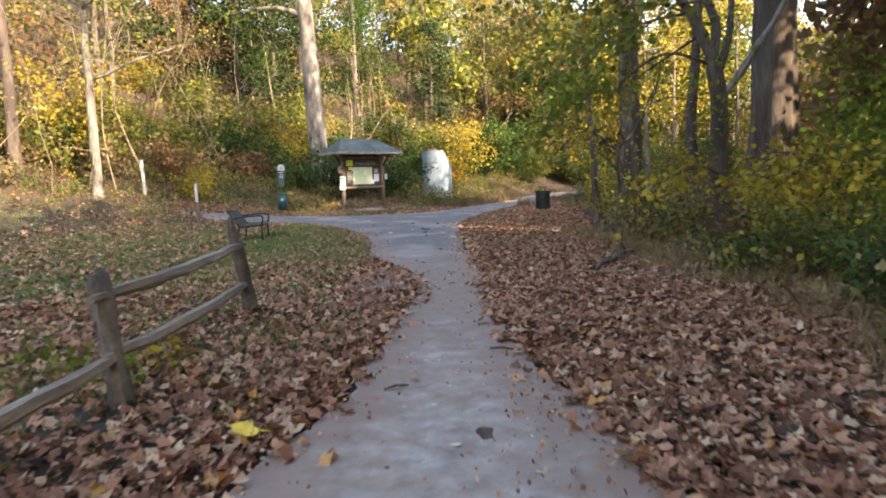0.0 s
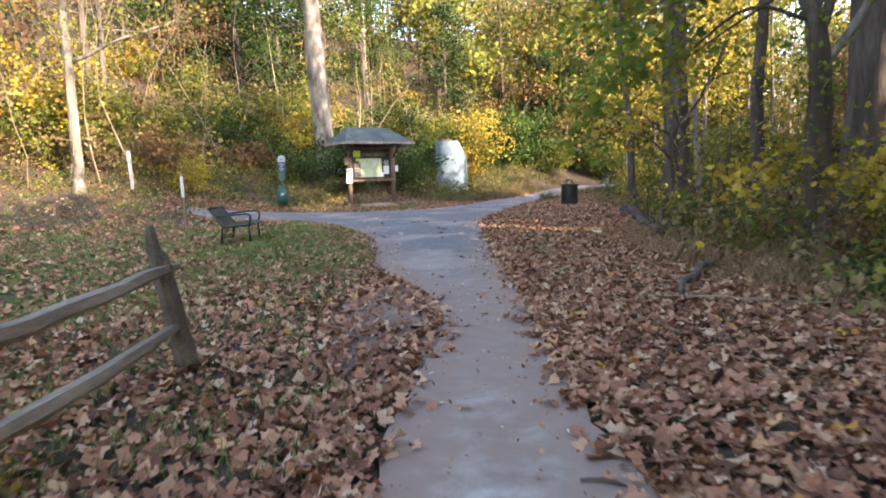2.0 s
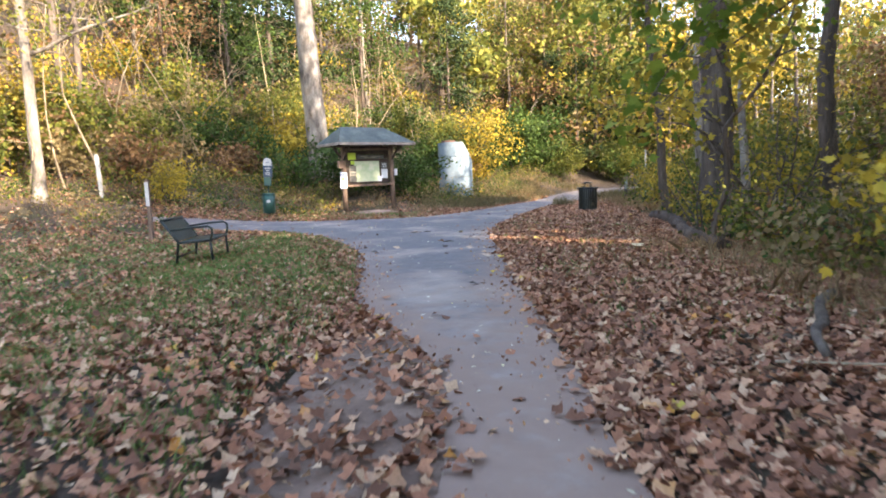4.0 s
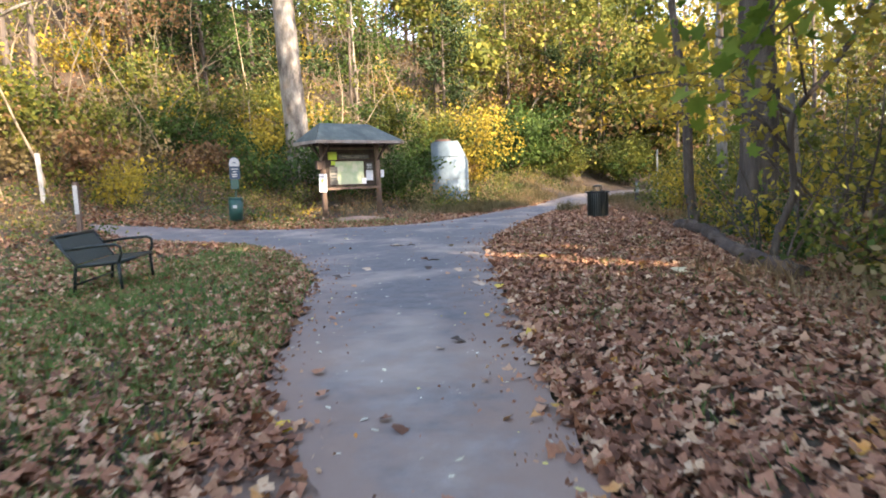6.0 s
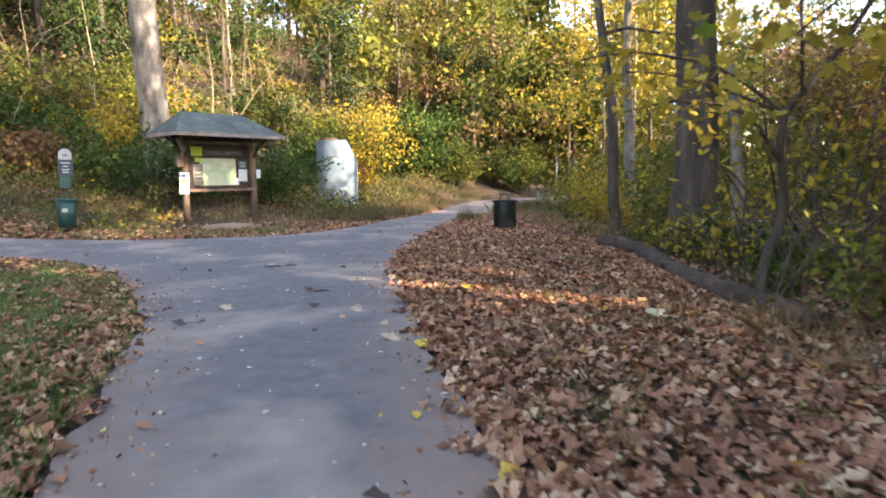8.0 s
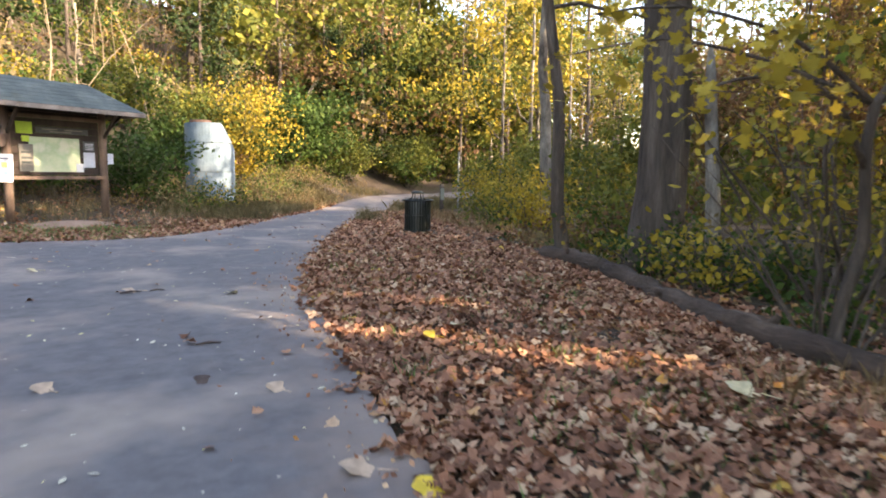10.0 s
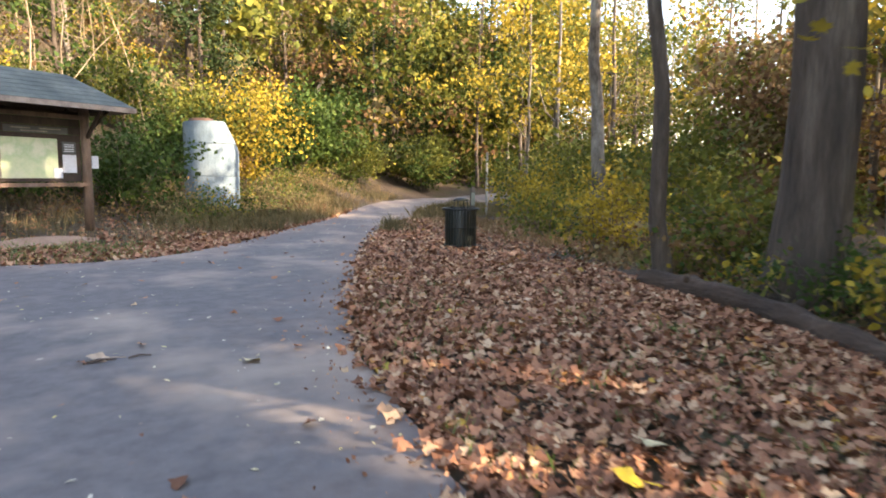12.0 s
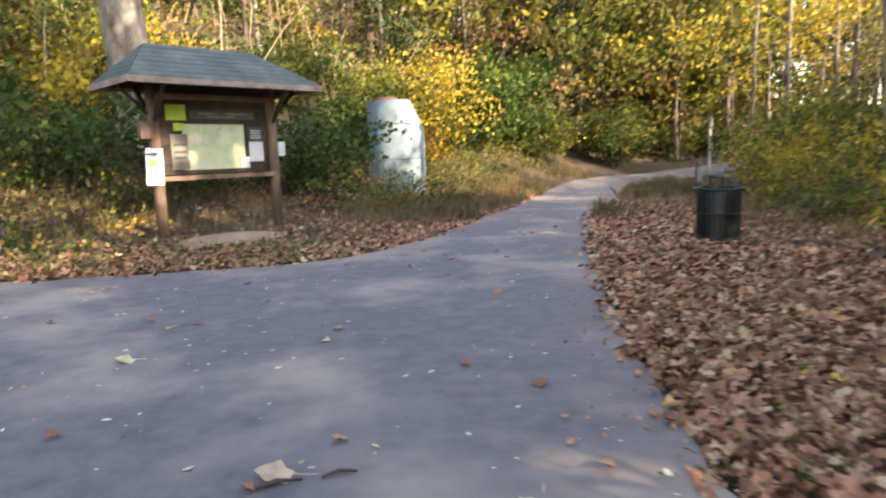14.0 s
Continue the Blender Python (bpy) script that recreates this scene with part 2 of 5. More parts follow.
# edges of the walked way: its left side, round the bend to the west; its right side, north-east; the far side
LEFT_EDGE = smooth_line([(3.4, -46), (3.75, -36), (3.95, -30), (4.2, -28.66), (4.42, -28.0), (4.56, -27.3), (4.63, -26.5), (4.72, -25.4), (4.84, -24.3), (4.92, -23.3), (4.84, -22.4),
                         (4.46, -21.2), (4.1, -20.5), (3.86, -19.9), (3.65, -18.6), (3.4, -17), (3.0, -14.8), (2.0, -12.3), (0.9, -10.5), (-0.5, -9.2), (-3.2, -8.1), (-4.6, -7.4)])
RIGHT_EDGE = smooth_line([(6.6, -46), (6.4, -36), (6.32, -29.6), (6.2, -28.6), (6.08, -27.6), (5.92, -26.6), (5.8, -25.4), (5.78, -23.6), (5.8, -21.9), (5.76, -20), (5.76, -17), (5.74, -15.5),
                          (5.78, -13.6), (5.85, -11.3), (6.1, -9.9), (6.45, -8.4), (7.0, -6.1), (7.45, -4.5), (8.2, -2.3), (9.1, 0.2), (10.6, 3.1), (14.0, 9.0), (19.5, 13.5), (30, 18)])
FAR_EDGE = smooth_line([(-4.9, -6.9), (-3, -6.3), (-0.2, -5.85), (1.6, -5.45), (3.4, -5.0), (4.55, -3.9), (5.7, -1.9), (7.2, 1.4), (9.35, 6.0), (12.4, 11.0), (18, 16.0), (29, 21)])


def inside_way(x, y):
    """True where the way lies, for arrays of points."""
    loop = np.vstack((LEFT_EDGE, FAR_EDGE, RIGHT_EDGE[::-1]))
    res = np.zeros(len(x), bool)
    x0, y0 = loop[-1]
    for x1, y1 in loop:
        if y1 != y0:
            hit = ((y0 > y) != (y1 > y)) & (x < (x1 - x0) * (y - y0) / (y1 - y0) + x0)
            res ^= hit
        x0, y0 = x1, y1
    return res


def build_ground():
    def axis(lo, hi, a, b, fine, coarse_n):
        left = a - np.geomspace(0.6, a - lo, coarse_n)[::-1]
        right = b + np.geomspace(0.6, hi - b, coarse_n)
        return np.concatenate((left, np.arange(a, b, fine), right))
    xs = axis(-700, 700, -16, 22, 0.3, 26)
    ys = axis(-700, 700, -36, 22, 0.3, 26)
    X, Y = np.meshgrid(xs, ys)
    Z = lift(X, Y)
    rng = np.random.default_rng(3)
    small = rng.normal(size=X.shape) * 0.02
    small = np.where(np.hypot((X - 4.5) / 1.0, (Y + 22.6) / 2.7) < 1, -0.02, small)
    way = inside_way(X.ravel(), Y.ravel()).reshape(X.shape)
    near = np.zeros_like(way)
    near[1:-1, 1:-1] = way[:-2, 1:-1] | way[2:, 1:-1] | way[1:-1, :-2] | way[1:-1, 2:]
    Z = Z + np.where(way | near, -0.02, small)
    n, k = X.shape
    idx = np.arange(n * k).reshape(n, k)
    faces = np.stack((idx[:-1, :-1], idx[:-1, 1:], idx[1:, 1:], idx[1:, :-1]), -1).reshape(-1, 4)
    me = bpy.data.meshes.new("ground")
    me.from_pydata(np.stack((X, Y, Z), -1).reshape(-1, 3).tolist(), [], faces.tolist())
    me.shade_smooth()
    m, nt, b = basic("woodland_floor", 0.95)
    big = noise_node(nt, 0.9, 4)
    fine = noise_node(nt, 22, 6, 0.75)
    r1 = ramp_node(nt, [(0.25, (0.04, 0.028, 0.02)), (0.5, (0.085, 0.058, 0.042)), (0.7, (0.15, 0.105, 0.072)), (0.85, (0.22, 0.16, 0.11))])
    nt.links.new(fine.outputs[0], r1.inputs[0])
    r2 = ramp_node(nt, [(0.45, (0.9, 0.9, 0.85)), (0.65, (0.75, 0.95, 0.55))])
    nt.links.new(big.outputs[0], r2.inputs[0])
    nt.links.new(mix_node(nt, 1.0, r1.outputs[0], r2.outputs[0], "MULTIPLY"), b.inputs["Base Color"])
    add_bump(nt, b, fine.outputs[0], 1.0, 0.05)
    me.materials.append(m)
    tagged(new("ground", me), "brown woodland floor of soil and leaf mould rising to a hillside", "ground", kind="structure")


def way_material():
    m, nt, b = basic("worn_asphalt", 0.9)
    grain = noise_node(nt, 160, 4, 0.8)
    mid = noise_node(nt, 5, 5, 0.65)
    big = noise_node(nt, 0.55, 4, 0.6)
    r1 = ramp_node(nt, [(0.3, (0.105, 0.102, 0.106)), (0.55, (0.145, 0.14, 0.144)), (0.8, (0.19, 0.182, 0.182))])
    nt.links.new(mid.outputs[0], r1.inputs[0])
    dust = ramp_node(nt, [(0.48, (0, 0, 0)), (0.68, (1, 1, 1))])
    nt.links.new(big.outputs[0], dust.inputs[0])
    c = mix_node(nt, dust.outputs[0], r1.outputs[0], (0.33, 0.275, 0.235))
    # the south end is bare trodden earth
    co = nt.nodes.new("ShaderNodeTexCoord")
    sep = nt.nodes.new("ShaderNodeSeparateXYZ")
    nt.links.new(co.outputs["Object"], sep.inputs[0])
    mr = nt.nodes.new("ShaderNodeMapRange")
    mr.inputs["From Min"].default_value, mr.inputs["From Max"].default_value = -19.0, -27.0
    nt.links.new(sep.outputs["Y"], mr.inputs["Value"])
    earth = ramp_node(nt, [(0.3, (0.2, 0.168, 0.148)), (0.5, (0.35, 0.305, 0.27)), (0.7, (0.5, 0.445, 0.395))])
    nt.links.new(mid.outputs[0], earth.inputs[0])
    c = mix_node(nt, mr.outputs[0], c, earth.outputs[0])
    # soil spread in from the edges, by the worn margin stored on the mesh
    at = nt.nodes.new("ShaderNodeAttribute")
    at.attribute_name = "edge"
    worn = noise_node(nt, 2.6, 5, 0.7)
    add = nt.nodes.new("ShaderNodeMath")
    add.operation = "MULTIPLY_ADD"
    nt.links.new(worn.outputs[0], add.inputs[0])
    add.inputs[1].default_value = 1.3
    nt.links.new(at.outputs["Fac"], add.inputs[2])
    half = nt.nodes.new("ShaderNodeMath")
    half.operation = "MULTIPLY"
    half.inputs[1].default_value = 0.7
    nt.links.new(add.outputs[0], half.inputs[0])
    margin = ramp_node(nt, [(0.56, (0, 0, 0)), (0.9, (0.85, 0.85, 0.85))])
    nt.links.new(half.outputs[0], margin.inputs[0])
    south = nt.nodes.new("ShaderNodeMapRange")
    south.inputs["From Min"].default_value, south.inputs["From Max"].default_value = -15.0, -20.0
    south.inputs["To Min"].default_value = 0.25
    nt.links.new(sep.outputs["Y"], south.inputs["Value"])
    both = nt.nodes.new("ShaderNodeMath")
    both.operation = "MULTIPLY"
    nt.links.new(margin.outputs[0], both.inputs[0])
    nt.links.new(south.outputs[0], both.inputs[1])
    c = mix_node(nt, both.outputs[0], c, (0.27, 0.185, 0.14))
    g = ramp_node(nt, [(0.25, (0.6, 0.6, 0.6)), (0.75, (1.35, 1.35, 1.35))])
    nt.links.new(grain.outputs[0], g.inputs[0])
    nt.links.new(mix_node(nt, 0.6, c, g.outputs[0], "MULTIPLY"), b.inputs["Base Color"])
    add_bump(nt, b, grain.outputs[0], 0.5, 0.006)
    return m


def build_way():
    loop = np.vstack((LEFT_EDGE, FAR_EDGE, RIGHT_EDGE[::-1]))
    rng = np.random.default_rng(5)
    bm = bmesh.new()
    jig = rng.normal(size=(len(loop), 2)) * 0.035
    vs = [bm.verts.new((x + jx, y + jy, 0)) for (x, y), (jx, jy) in zip(loop, jig)]
    f = bm.faces.new(vs)
    bmesh.ops.triangulate(bm, faces=[f])
    for axis_no, lo, hi in ((1, -34, 14), (0, -12, 16)):
        for v in np.arange(lo, hi, 0.8):
            co = (0, float(v), 0) if axis_no else (float(v), 0, 0)
            no = (0, 1, 0) if axis_no else (1, 0, 0)
            bmesh.ops.bisect_plane(bm, geom=bm.verts[:] + bm.edges[:] + bm.faces[:], plane_co=co, plane_no=no)
    for v in np.arange(-33, -4, 0.4):
        bmesh.ops.bisect_plane(bm, geom=bm.verts[:] + bm.edges[:] + bm.faces[:], plane_co=(0, float(v) + 0.17, 0), plane_no=(0, 1, 0))
    for v in np.arange(3, 7, 0.4):
        bmesh.ops.bisect_plane(bm, geom=bm.verts[:] + bm.edges[:] + bm.faces[:], plane_co=(float(v) + 0.13, 0, 0), plane_no=(1, 0, 0))
    bmesh.ops.triangulate(bm, faces=bm.faces[:])
    edge = bm.verts.layers.float.new("edge")
    line = np.vstack((LEFT_EDGE, FAR_EDGE, RIGHT_EDGE))
    for v in bm.verts:
        v.co.z = up(v.co.x, v.co.y) + 0.012
        v[edge] = math.exp(-float(np.min(np.hypot(line[:, 0] - v.co.x, line[:, 1] - v.co.y))) / 0.55)
    bmesh.ops.recalc_face_normals(bm, faces=bm.faces)
    if sum(fc.normal.z for fc in bm.faces) < 0:
        bmesh.ops.reverse_faces(bm, faces=bm.faces)
    ob = part("path", bm, way_material())
    tagged(ob, "grey worn asphalt path with dusty patches, earthen at one end", "path", kind="structure")


build_ground()
build_way()


# ---- plants ----
def grow(rng, base, height, r0, lean=(0, 0), wobble=0.03, steps=9, top_r=0.25):
    pts, p = [], Vector(base)
    side = Vector((0, 0, 0))
    for i in range(steps + 1):
        t = (i / steps) ** 1.5
        side += Vector((rng.normal(), rng.normal(), 0)) * wobble * height / steps
        pts.append(p + Vector((lean[0] * t * height, lean[1] * t * height, t * height)) + side)
    rad = [r0 * (1 - (1 - top_r) * (i / steps) ** 1.5) for i in range(steps + 1)]
    rad[0] *= 1.55
    rad[1] *= 1.12
    return pts, rad


def branch(rng, start, way, length, r0, steps=5, droop=0.0, spread=0.25):
    pts, p, d = [Vector(start)], Vector(start), Vector(way).normalized()
    for i in range(steps):
        d = (d + Vector((rng.normal(), rng.normal(), rng.normal() * 0.7 - droop)) * spread).normalized()
        p = p + d * length / steps
        pts.append(p.copy())
    return pts, [r0 * (1 - 0.8 * i / steps) for i in range(steps + 1)]


def tree(name, label, base, height, r0, bark, leaf_mat, seed, lean=(0, 0), limbs=7, limb_from=0.35, limb_len=0.35, leaves=2500,
         leaf_size=0.13, outline=QUAD_LEAF, cloud=0.6, wobble=0.03, rise=0.5, crown_label="", fork=(), sides=9, group="", top_r=0.25, twigs=(2, 3, 4, 5), flat=0.25):
    rng = np.random.default_rng(seed)
    ob = thing(name, label, "tree", pose(*base), group)
    pts, rad = grow(rng, (0, 0, -0.15), height + 0.15, r0, lean, wobble, 10, top_r)
    part("trunk", tubed(pts, rad, sides, rough=0.05, rnd=random.Random(seed), ridge=0.1 if r0 > 0.3 else 0.04), bark, ob)
    anchors = []
    spans = [(limb_from + (1 - limb_from) * (i + rng.random()) / max(limbs, 1), rng.random() * 6.283, None) for i in range(limbs)]
    spans += [(f[0], f[1], f) for f in fork]
    for t, turn, f in spans:
        q = t ** (1 / 1.5) * 10
        k = min(int(q), 9)
        s = pts[k].lerp(pts[k + 1], q - k)
        ln = height * limb_len * (1.15 - 0.6 * t) if f is None else f[2]
        rr = rad[k] * 0.42 if f is None else f[3]
        tilt = rise if f is None else f[4]
        bp, br = branch(rng, s, (math.cos(turn), math.sin(turn), tilt), ln, rr, 6, 0.0 if f is None else -0.05, 0.22 if f is None else 0.12)
        limb = tubed(bp, br, 5, cap=False)
        anchors += bp[2:]
        for j in twigs:
            tp, tr = branch(rng, bp[j], (rng.normal(), rng.normal(), 0.4), ln * 0.4, br[j] * 0.6, 3)
            tube(limb, tp, tr, 3, cap=False)
            anchors += tp[1:]
        part("limb", limb, bark, ob)
    if leaves:
        a = np.array([tuple(v) for v in anchors] + [tuple(pts[-1])])
        pick = rng.integers(0, len(a), leaves)
        clump = rng.normal(size=(len(a), 3)) * 0.25
        pos = a[pick] + clump[pick] + rng.normal(size=(leaves, 3)) * cloud * np.array((1, 1, 0.7))
        pos[:, 2] = np.maximum(pos[:, 2], 0.2)
        me = poly_mesh("crown", leaves_at(rng, pos, leaf_size * rng.uniform(0.6, 1.3, leaves), outline, flat), leaf_mat)
        cr = new("crown", me)
        cr.parent = ob
        tagged(cr, crown_label)
    return ob


def shrub(name, label, base, height, width, leaf_mat, seed, stems=9, leaves=1800, leaf_size=0.1, outline=QUAD_LEAF, bark=None, group="", cloud=0.2, low=0.12, stem_r=0.02):
    rng = np.random.default_rng(seed)
    ob = thing(name, label, "shrub", pose(*base), group)
    anchors = []
    for i in range(stems):
        bm = bmesh.new()
        turn = rng.random() * 6.283
        out = width * 0.5 * rng.uniform(0.2, 1.0)
        bp, br = branch(rng, (0.12 * math.cos(turn), 0.12 * math.sin(turn), -0.1), (math.cos(turn) * out, math.sin(turn) * out, height * rng.uniform(0.5, 1.0)),
                        math.hypot(out, height * rng.uniform(0.7, 1.0)), stem_r, 6, 0.05, 0.15)
        tube(bm, bp, br, 5, cap=False)
        anchors += bp[2:]
        for j in (2, 3, 4, 5):
            tp, tr = branch(rng, bp[j], (rng.normal(), rng.normal(), 0.3), height * 0.3, br[j] * 0.7, 3)
            tube(bm, tp, tr, 3, cap=False)
            anchors += tp[1:]
        part("stem", bm, bark or M_BARK, ob)
    a = np.array([tuple(v) for v in anchors])
    pick = rng.integers(0, len(a), leaves)
    pos = a[pick] + rng.normal(size=(leaves, 3)) * cloud
    pos[:, 2] = np.maximum(pos[:, 2], low)
    cr = new("foliage", poly_mesh("foliage", leaves_at(rng, pos, leaf_size * rng.uniform(0.6, 1.3, leaves), outline, 0.25), leaf_mat))
    cr.parent = ob
    return ob


def spray(ob, pts, r, count, size, mat, seed, cloud=0.16, droop=0.1):
    """A limb of a tree, through given places, with twigs and large lobed leaves."""
    rng = np.random.default_rng(seed)
    line = smooth_line(pts, 0.25)
    n = len(line)
    limb = tubed(line, [r * (1 - 0.75 * i / n) for i in range(n)], 6)
    anchors = []
    for i in range(n // 3, n):
        for _ in range(2):
            tp, tr = branch(rng, line[i], (rng.normal(), rng.normal(), -droop), rng.uniform(0.25, 0.7), r * 0.25, 3)
            if (i + _) % 3 == 0:
                part("twig", tubed(tp, tr, 4), M_BARK_DARK, ob)
            anchors += tp[1:]
    part("limb", limb, M_BARK_DARK, ob)
    a = np.array([tuple(v) for v in anchors])
    pos = a[rng.integers(0, len(a), count)] + rng.normal(size=(count, 3)) * cloud
    f = new("foliage", poly_mesh("foliage", leaves_at(rng, pos, size * rng.uniform(0.6, 1.2, count), MAPLE_LEAF, 0.45, 0.3), mat))
    f.parent = ob


def place(ob, x, y, s=1.0, turn=0.0, sink=0.0, sz=None):
    return copy_thing(ob, pose(x, y, up(x, y) - sink, 0, 0, turn) @ Matrix.Diagonal((s, s, sz or s, 1)))


# ---- named trees ----
tree("sycamore_tree", "tall pale-barked sycamore behind the notice board with a nearly bare trunk", (-1.13, 1.8, up(-1.13, 1.8)), 17, 0.5, M_BARK_PALE, M_OLIVE, 11,
     lean=(-0.055, 0.0), top_r=0.5, limbs=8, limb_from=0.45, limb_len=0.3, leaves=3500, leaf_size=0.17, cloud=0.9, wobble=0.01)
tree("slender_tree", "slender pale-trunked tree with one side limb beside the clearing", (-7.95, -7.3, up(-7.95, -7.3)), 12, 0.2, M_BARK_PALE, M_OLIVE, 12,
     lean=(0.01, 0.0), limbs=6, limb_from=0.5, limb_len=0.3, leaves=2500, leaf_size=0.15, fork=((0.37, 0.1, 4.2, 0.08, 0.3),), wobble=0.02)
tree("large_tree", "large dark-barked tree trunk among yellow undergrowth", (11.9, -18.1, 0), 16, 0.46, M_BARK_DARK, M_OLIVE, 13, limbs=9, limb_from=0.42,
     limb_len=0.36, leaves=7500, leaf_size=0.23, cloud=1.0, wobble=0.02, sides=24, top_r=0.45)
def build_forked():
    """A short dark trunk that parts at head height and a half into pale, twisting limbs."""
    ob = thing("forked_tree", "forked tree with pale twisting limbs and clinging green vine leaves", "tree", pose(10.35, -19.6, 0))
    rnd = random.Random(14)
    trunk = smooth_line([(0.12, 0, -0.15), (0.1, 0, 0.6), (0.02, 0, 1.5), (0.04, 0, 2.4), (-0.02, 0, 3.0), (-0.1, 0, 3.45)], 0.2)
    part("trunk", tubed(trunk, list(np.linspace(0.2, 0.13, len(trunk))), 10, rough=0.08, rnd=rnd, ridge=0.08), M_BARK_DARK, ob)
    for pts, r, mat in (([(-0.08, 0, 3.3), (-0.25, 0.05, 3.8), (-0.5, 0.1, 4.3), (-1.0, 0.0, 4.9), (-1.6, -0.2, 5.6)], 0.11, M_BARK), ([(-0.1, 0, 3.4), (-0.02, 0.1, 4.1), (-0.18, 0.2, 4.8), (-0.05, 0.3, 6.6)], 0.1, M_BARK),
                        ([(0.05, 0, 2.75), (0.3, -0.1, 3.1), (0.62, -0.1, 3.6), (1.05, -0.15, 4.3), (1.5, -0.2, 5.6)], 0.075, M_BARK_PALE), ([(0.0, 0, 3.2), (0.25, 0.15, 3.9), (0.35, 0.3, 4.6), (0.5, 0.4, 6.2)], 0.08, M_BARK),
                        ([(-0.15, 0, 3.35), (-0.8, -0.1, 3.55), (-1.3, -0.2, 3.45), (-1.9, -0.3, 3.0)], 0.035, M_BARK_DARK), ([(-0.5, 0.1, 4.3), (-1.2, 0.2, 4.2), (-2.0, 0.3, 3.9), (-2.6, 0.3, 3.4)], 0.03, M_BARK_DARK)):
        line = smooth_line(pts, 0.2)
        part("limb", tubed(line, list(np.linspace(r, r * 0.45, len(line))), 8, rough=0.08, rnd=rnd), mat, ob)
    rng = np.random.default_rng(15)
    k = rng.random(420)
    pos = np.stack((np.interp(k, (0, 1), (0.05, -0.2)), np.zeros(420), np.interp(k, (0, 1), (1.5, 4.6))), 1) + rng.normal(size=(420, 3)) * np.array((0.24, 0.22, 0.3))
    vine = new("vine_leaves", poly_mesh("vine_leaves", leaves_at(rng, pos, rng.uniform(0.06, 0.14, 420), ROUND_LEAF, 0.2), M_LIME_BACKLIT))
    vine.parent = ob
    tagged(vine, "green vine leaves clinging to the trunk")
    return ob


tree("slim_dark_tree", "dark slender tree at the edge of the wood", (11.9, -14.6, 0), 12, 0.17, M_BARK_DARK, M_OLIVE, 15, lean=(0.03, 0), limbs=6, limb_from=0.45, leaves=2500,
     leaf_size=0.16, wobble=0.05)
tree("large_tree", "large rough-barked tree behind the fallen log", (11.2, -11.0, 0), 16, 0.38, M_BARK_DARK, M_OLIVE, 16, limbs=8, limb_from=0.4, limb_len=0.36, leaves=6500,
     leaf_size=0.26, cloud=1.0, wobble=0.03, sides=24, lean=(-0.02, 0), top_r=0.4)
tree("thin_tree", "thin dark tree by the end of the fallen log", (10.65, -9.05, 0), 11, 0.13, M_BARK_DARK, M_YELLOW, 17, limbs=7, limb_from=0.35, limb_len=0.3, leaves=900,
     leaf_size=0.13, wobble=0.06, rise=0.3)
tree("pale_tree", "slender grey tree with a curved foot", (13.9, -2.3, 0), 13, 0.2, M_BARK_PALE, M_YELLOW, 18, limbs=6, limb_from=0.45, leaves=3000, leaf_size=0.19, wobble=0.075, lean=(-0.02, 0))

tree("dark_trunk_tree", "dark-trunked tree at the far side of the clearing", (-10.8, -7.5, up(-10.8, -7.5)), 13, 0.24, M_BARK_DARK, M_OLIVE, 19, limbs=6, limb_from=0.45, leaves=2200, leaf_size=0.17)
forked = build_forked()


def build_sapling():
    ob = thing("maple_sapling", "thin crooked maple sapling with yellow and green leaves", "tree", pose(9.4, -15.4, 0))
    line = smooth_line([(0, 0, -0.1), (0.1, 0, 0.5), (0.3, 0.03, 0.95), (0.27, 0.05, 1.5), (0.25, 0, 2.0), (0.55, -0.1, 2.4), (1.0, -0.2, 3.1), (1.3, -0.2, 4.0)], 0.2)
    n = len(line)
    part("trunk", tubed(line, [0.06 * (1 - 0.75 * i / n) for i in range(n)], 8, rough=0.05, rnd=random.Random(2)), M_BARK_DARK, ob)
    spray(ob, [(0.27, 0.05, 1.5), (-0.3, -0.1, 2.0), (-1.1, -0.25, 2.1), (-1.8, -0.4, 1.95)], 0.028, 110, 0.12, M_YELLOW, 191, 0.22)
    spray(ob, [(0.25, 0, 2.0), (-0.3, 0.3, 2.5), (-1.2, 0.5, 2.7), (-1.9, 0.6, 2.6)], 0.026, 100, 0.12, M_YELLOW, 192, 0.25)
    spray(ob, [(0.4, -0.05, 2.2), (0.0, -0.5, 2.9), (-0.5, -1.0, 3.4), (-1.3, -1.4, 3.5)], 0.02, 45, 0.12, M_LIME_BACKLIT, 193, 0.26)
    spray(ob, [(0.8, -0.15, 2.8), (0.9, -0.8, 3.4), (0.8, -1.5, 3.7), (0.4, -2.3, 3.7)], 0.02, 40, 0.12, M_LIME_BACKLIT, 194, 0.26)
    spray(ob, [(0.25, 0, 2.0), (-0.3, 0.6, 2.4), (-0.9, 1.1, 2.6), (-1.5, 1.5, 2.5)], 0.022, 70, 0.11, M_YELLOW, 198, 0.25)
    spray(ob, [(1.0, -0.2, 3.1), (1.6, 0.2, 3.3), (2.4, 0.4, 3.2)], 0.02, 70, 0.11, M_YELLOW, 195, 0.24)
    rng = np.random.default_rng(204)
    for k in range(9):
        turn = rng.random() * 6.283
        bp, br = branch(rng, (0.15 * math.cos(turn), 0.15 * math.sin(turn), -0.05), (0.3 * math.cos(turn), 0.3 * math.sin(turn), 1.0), rng.uniform(1.3, 2.6), 0.016, 6, 0, 0.12)
        part("stem", tubed(bp, br, 5, cap=False), M_BARK_DARK, ob)


build_sapling()

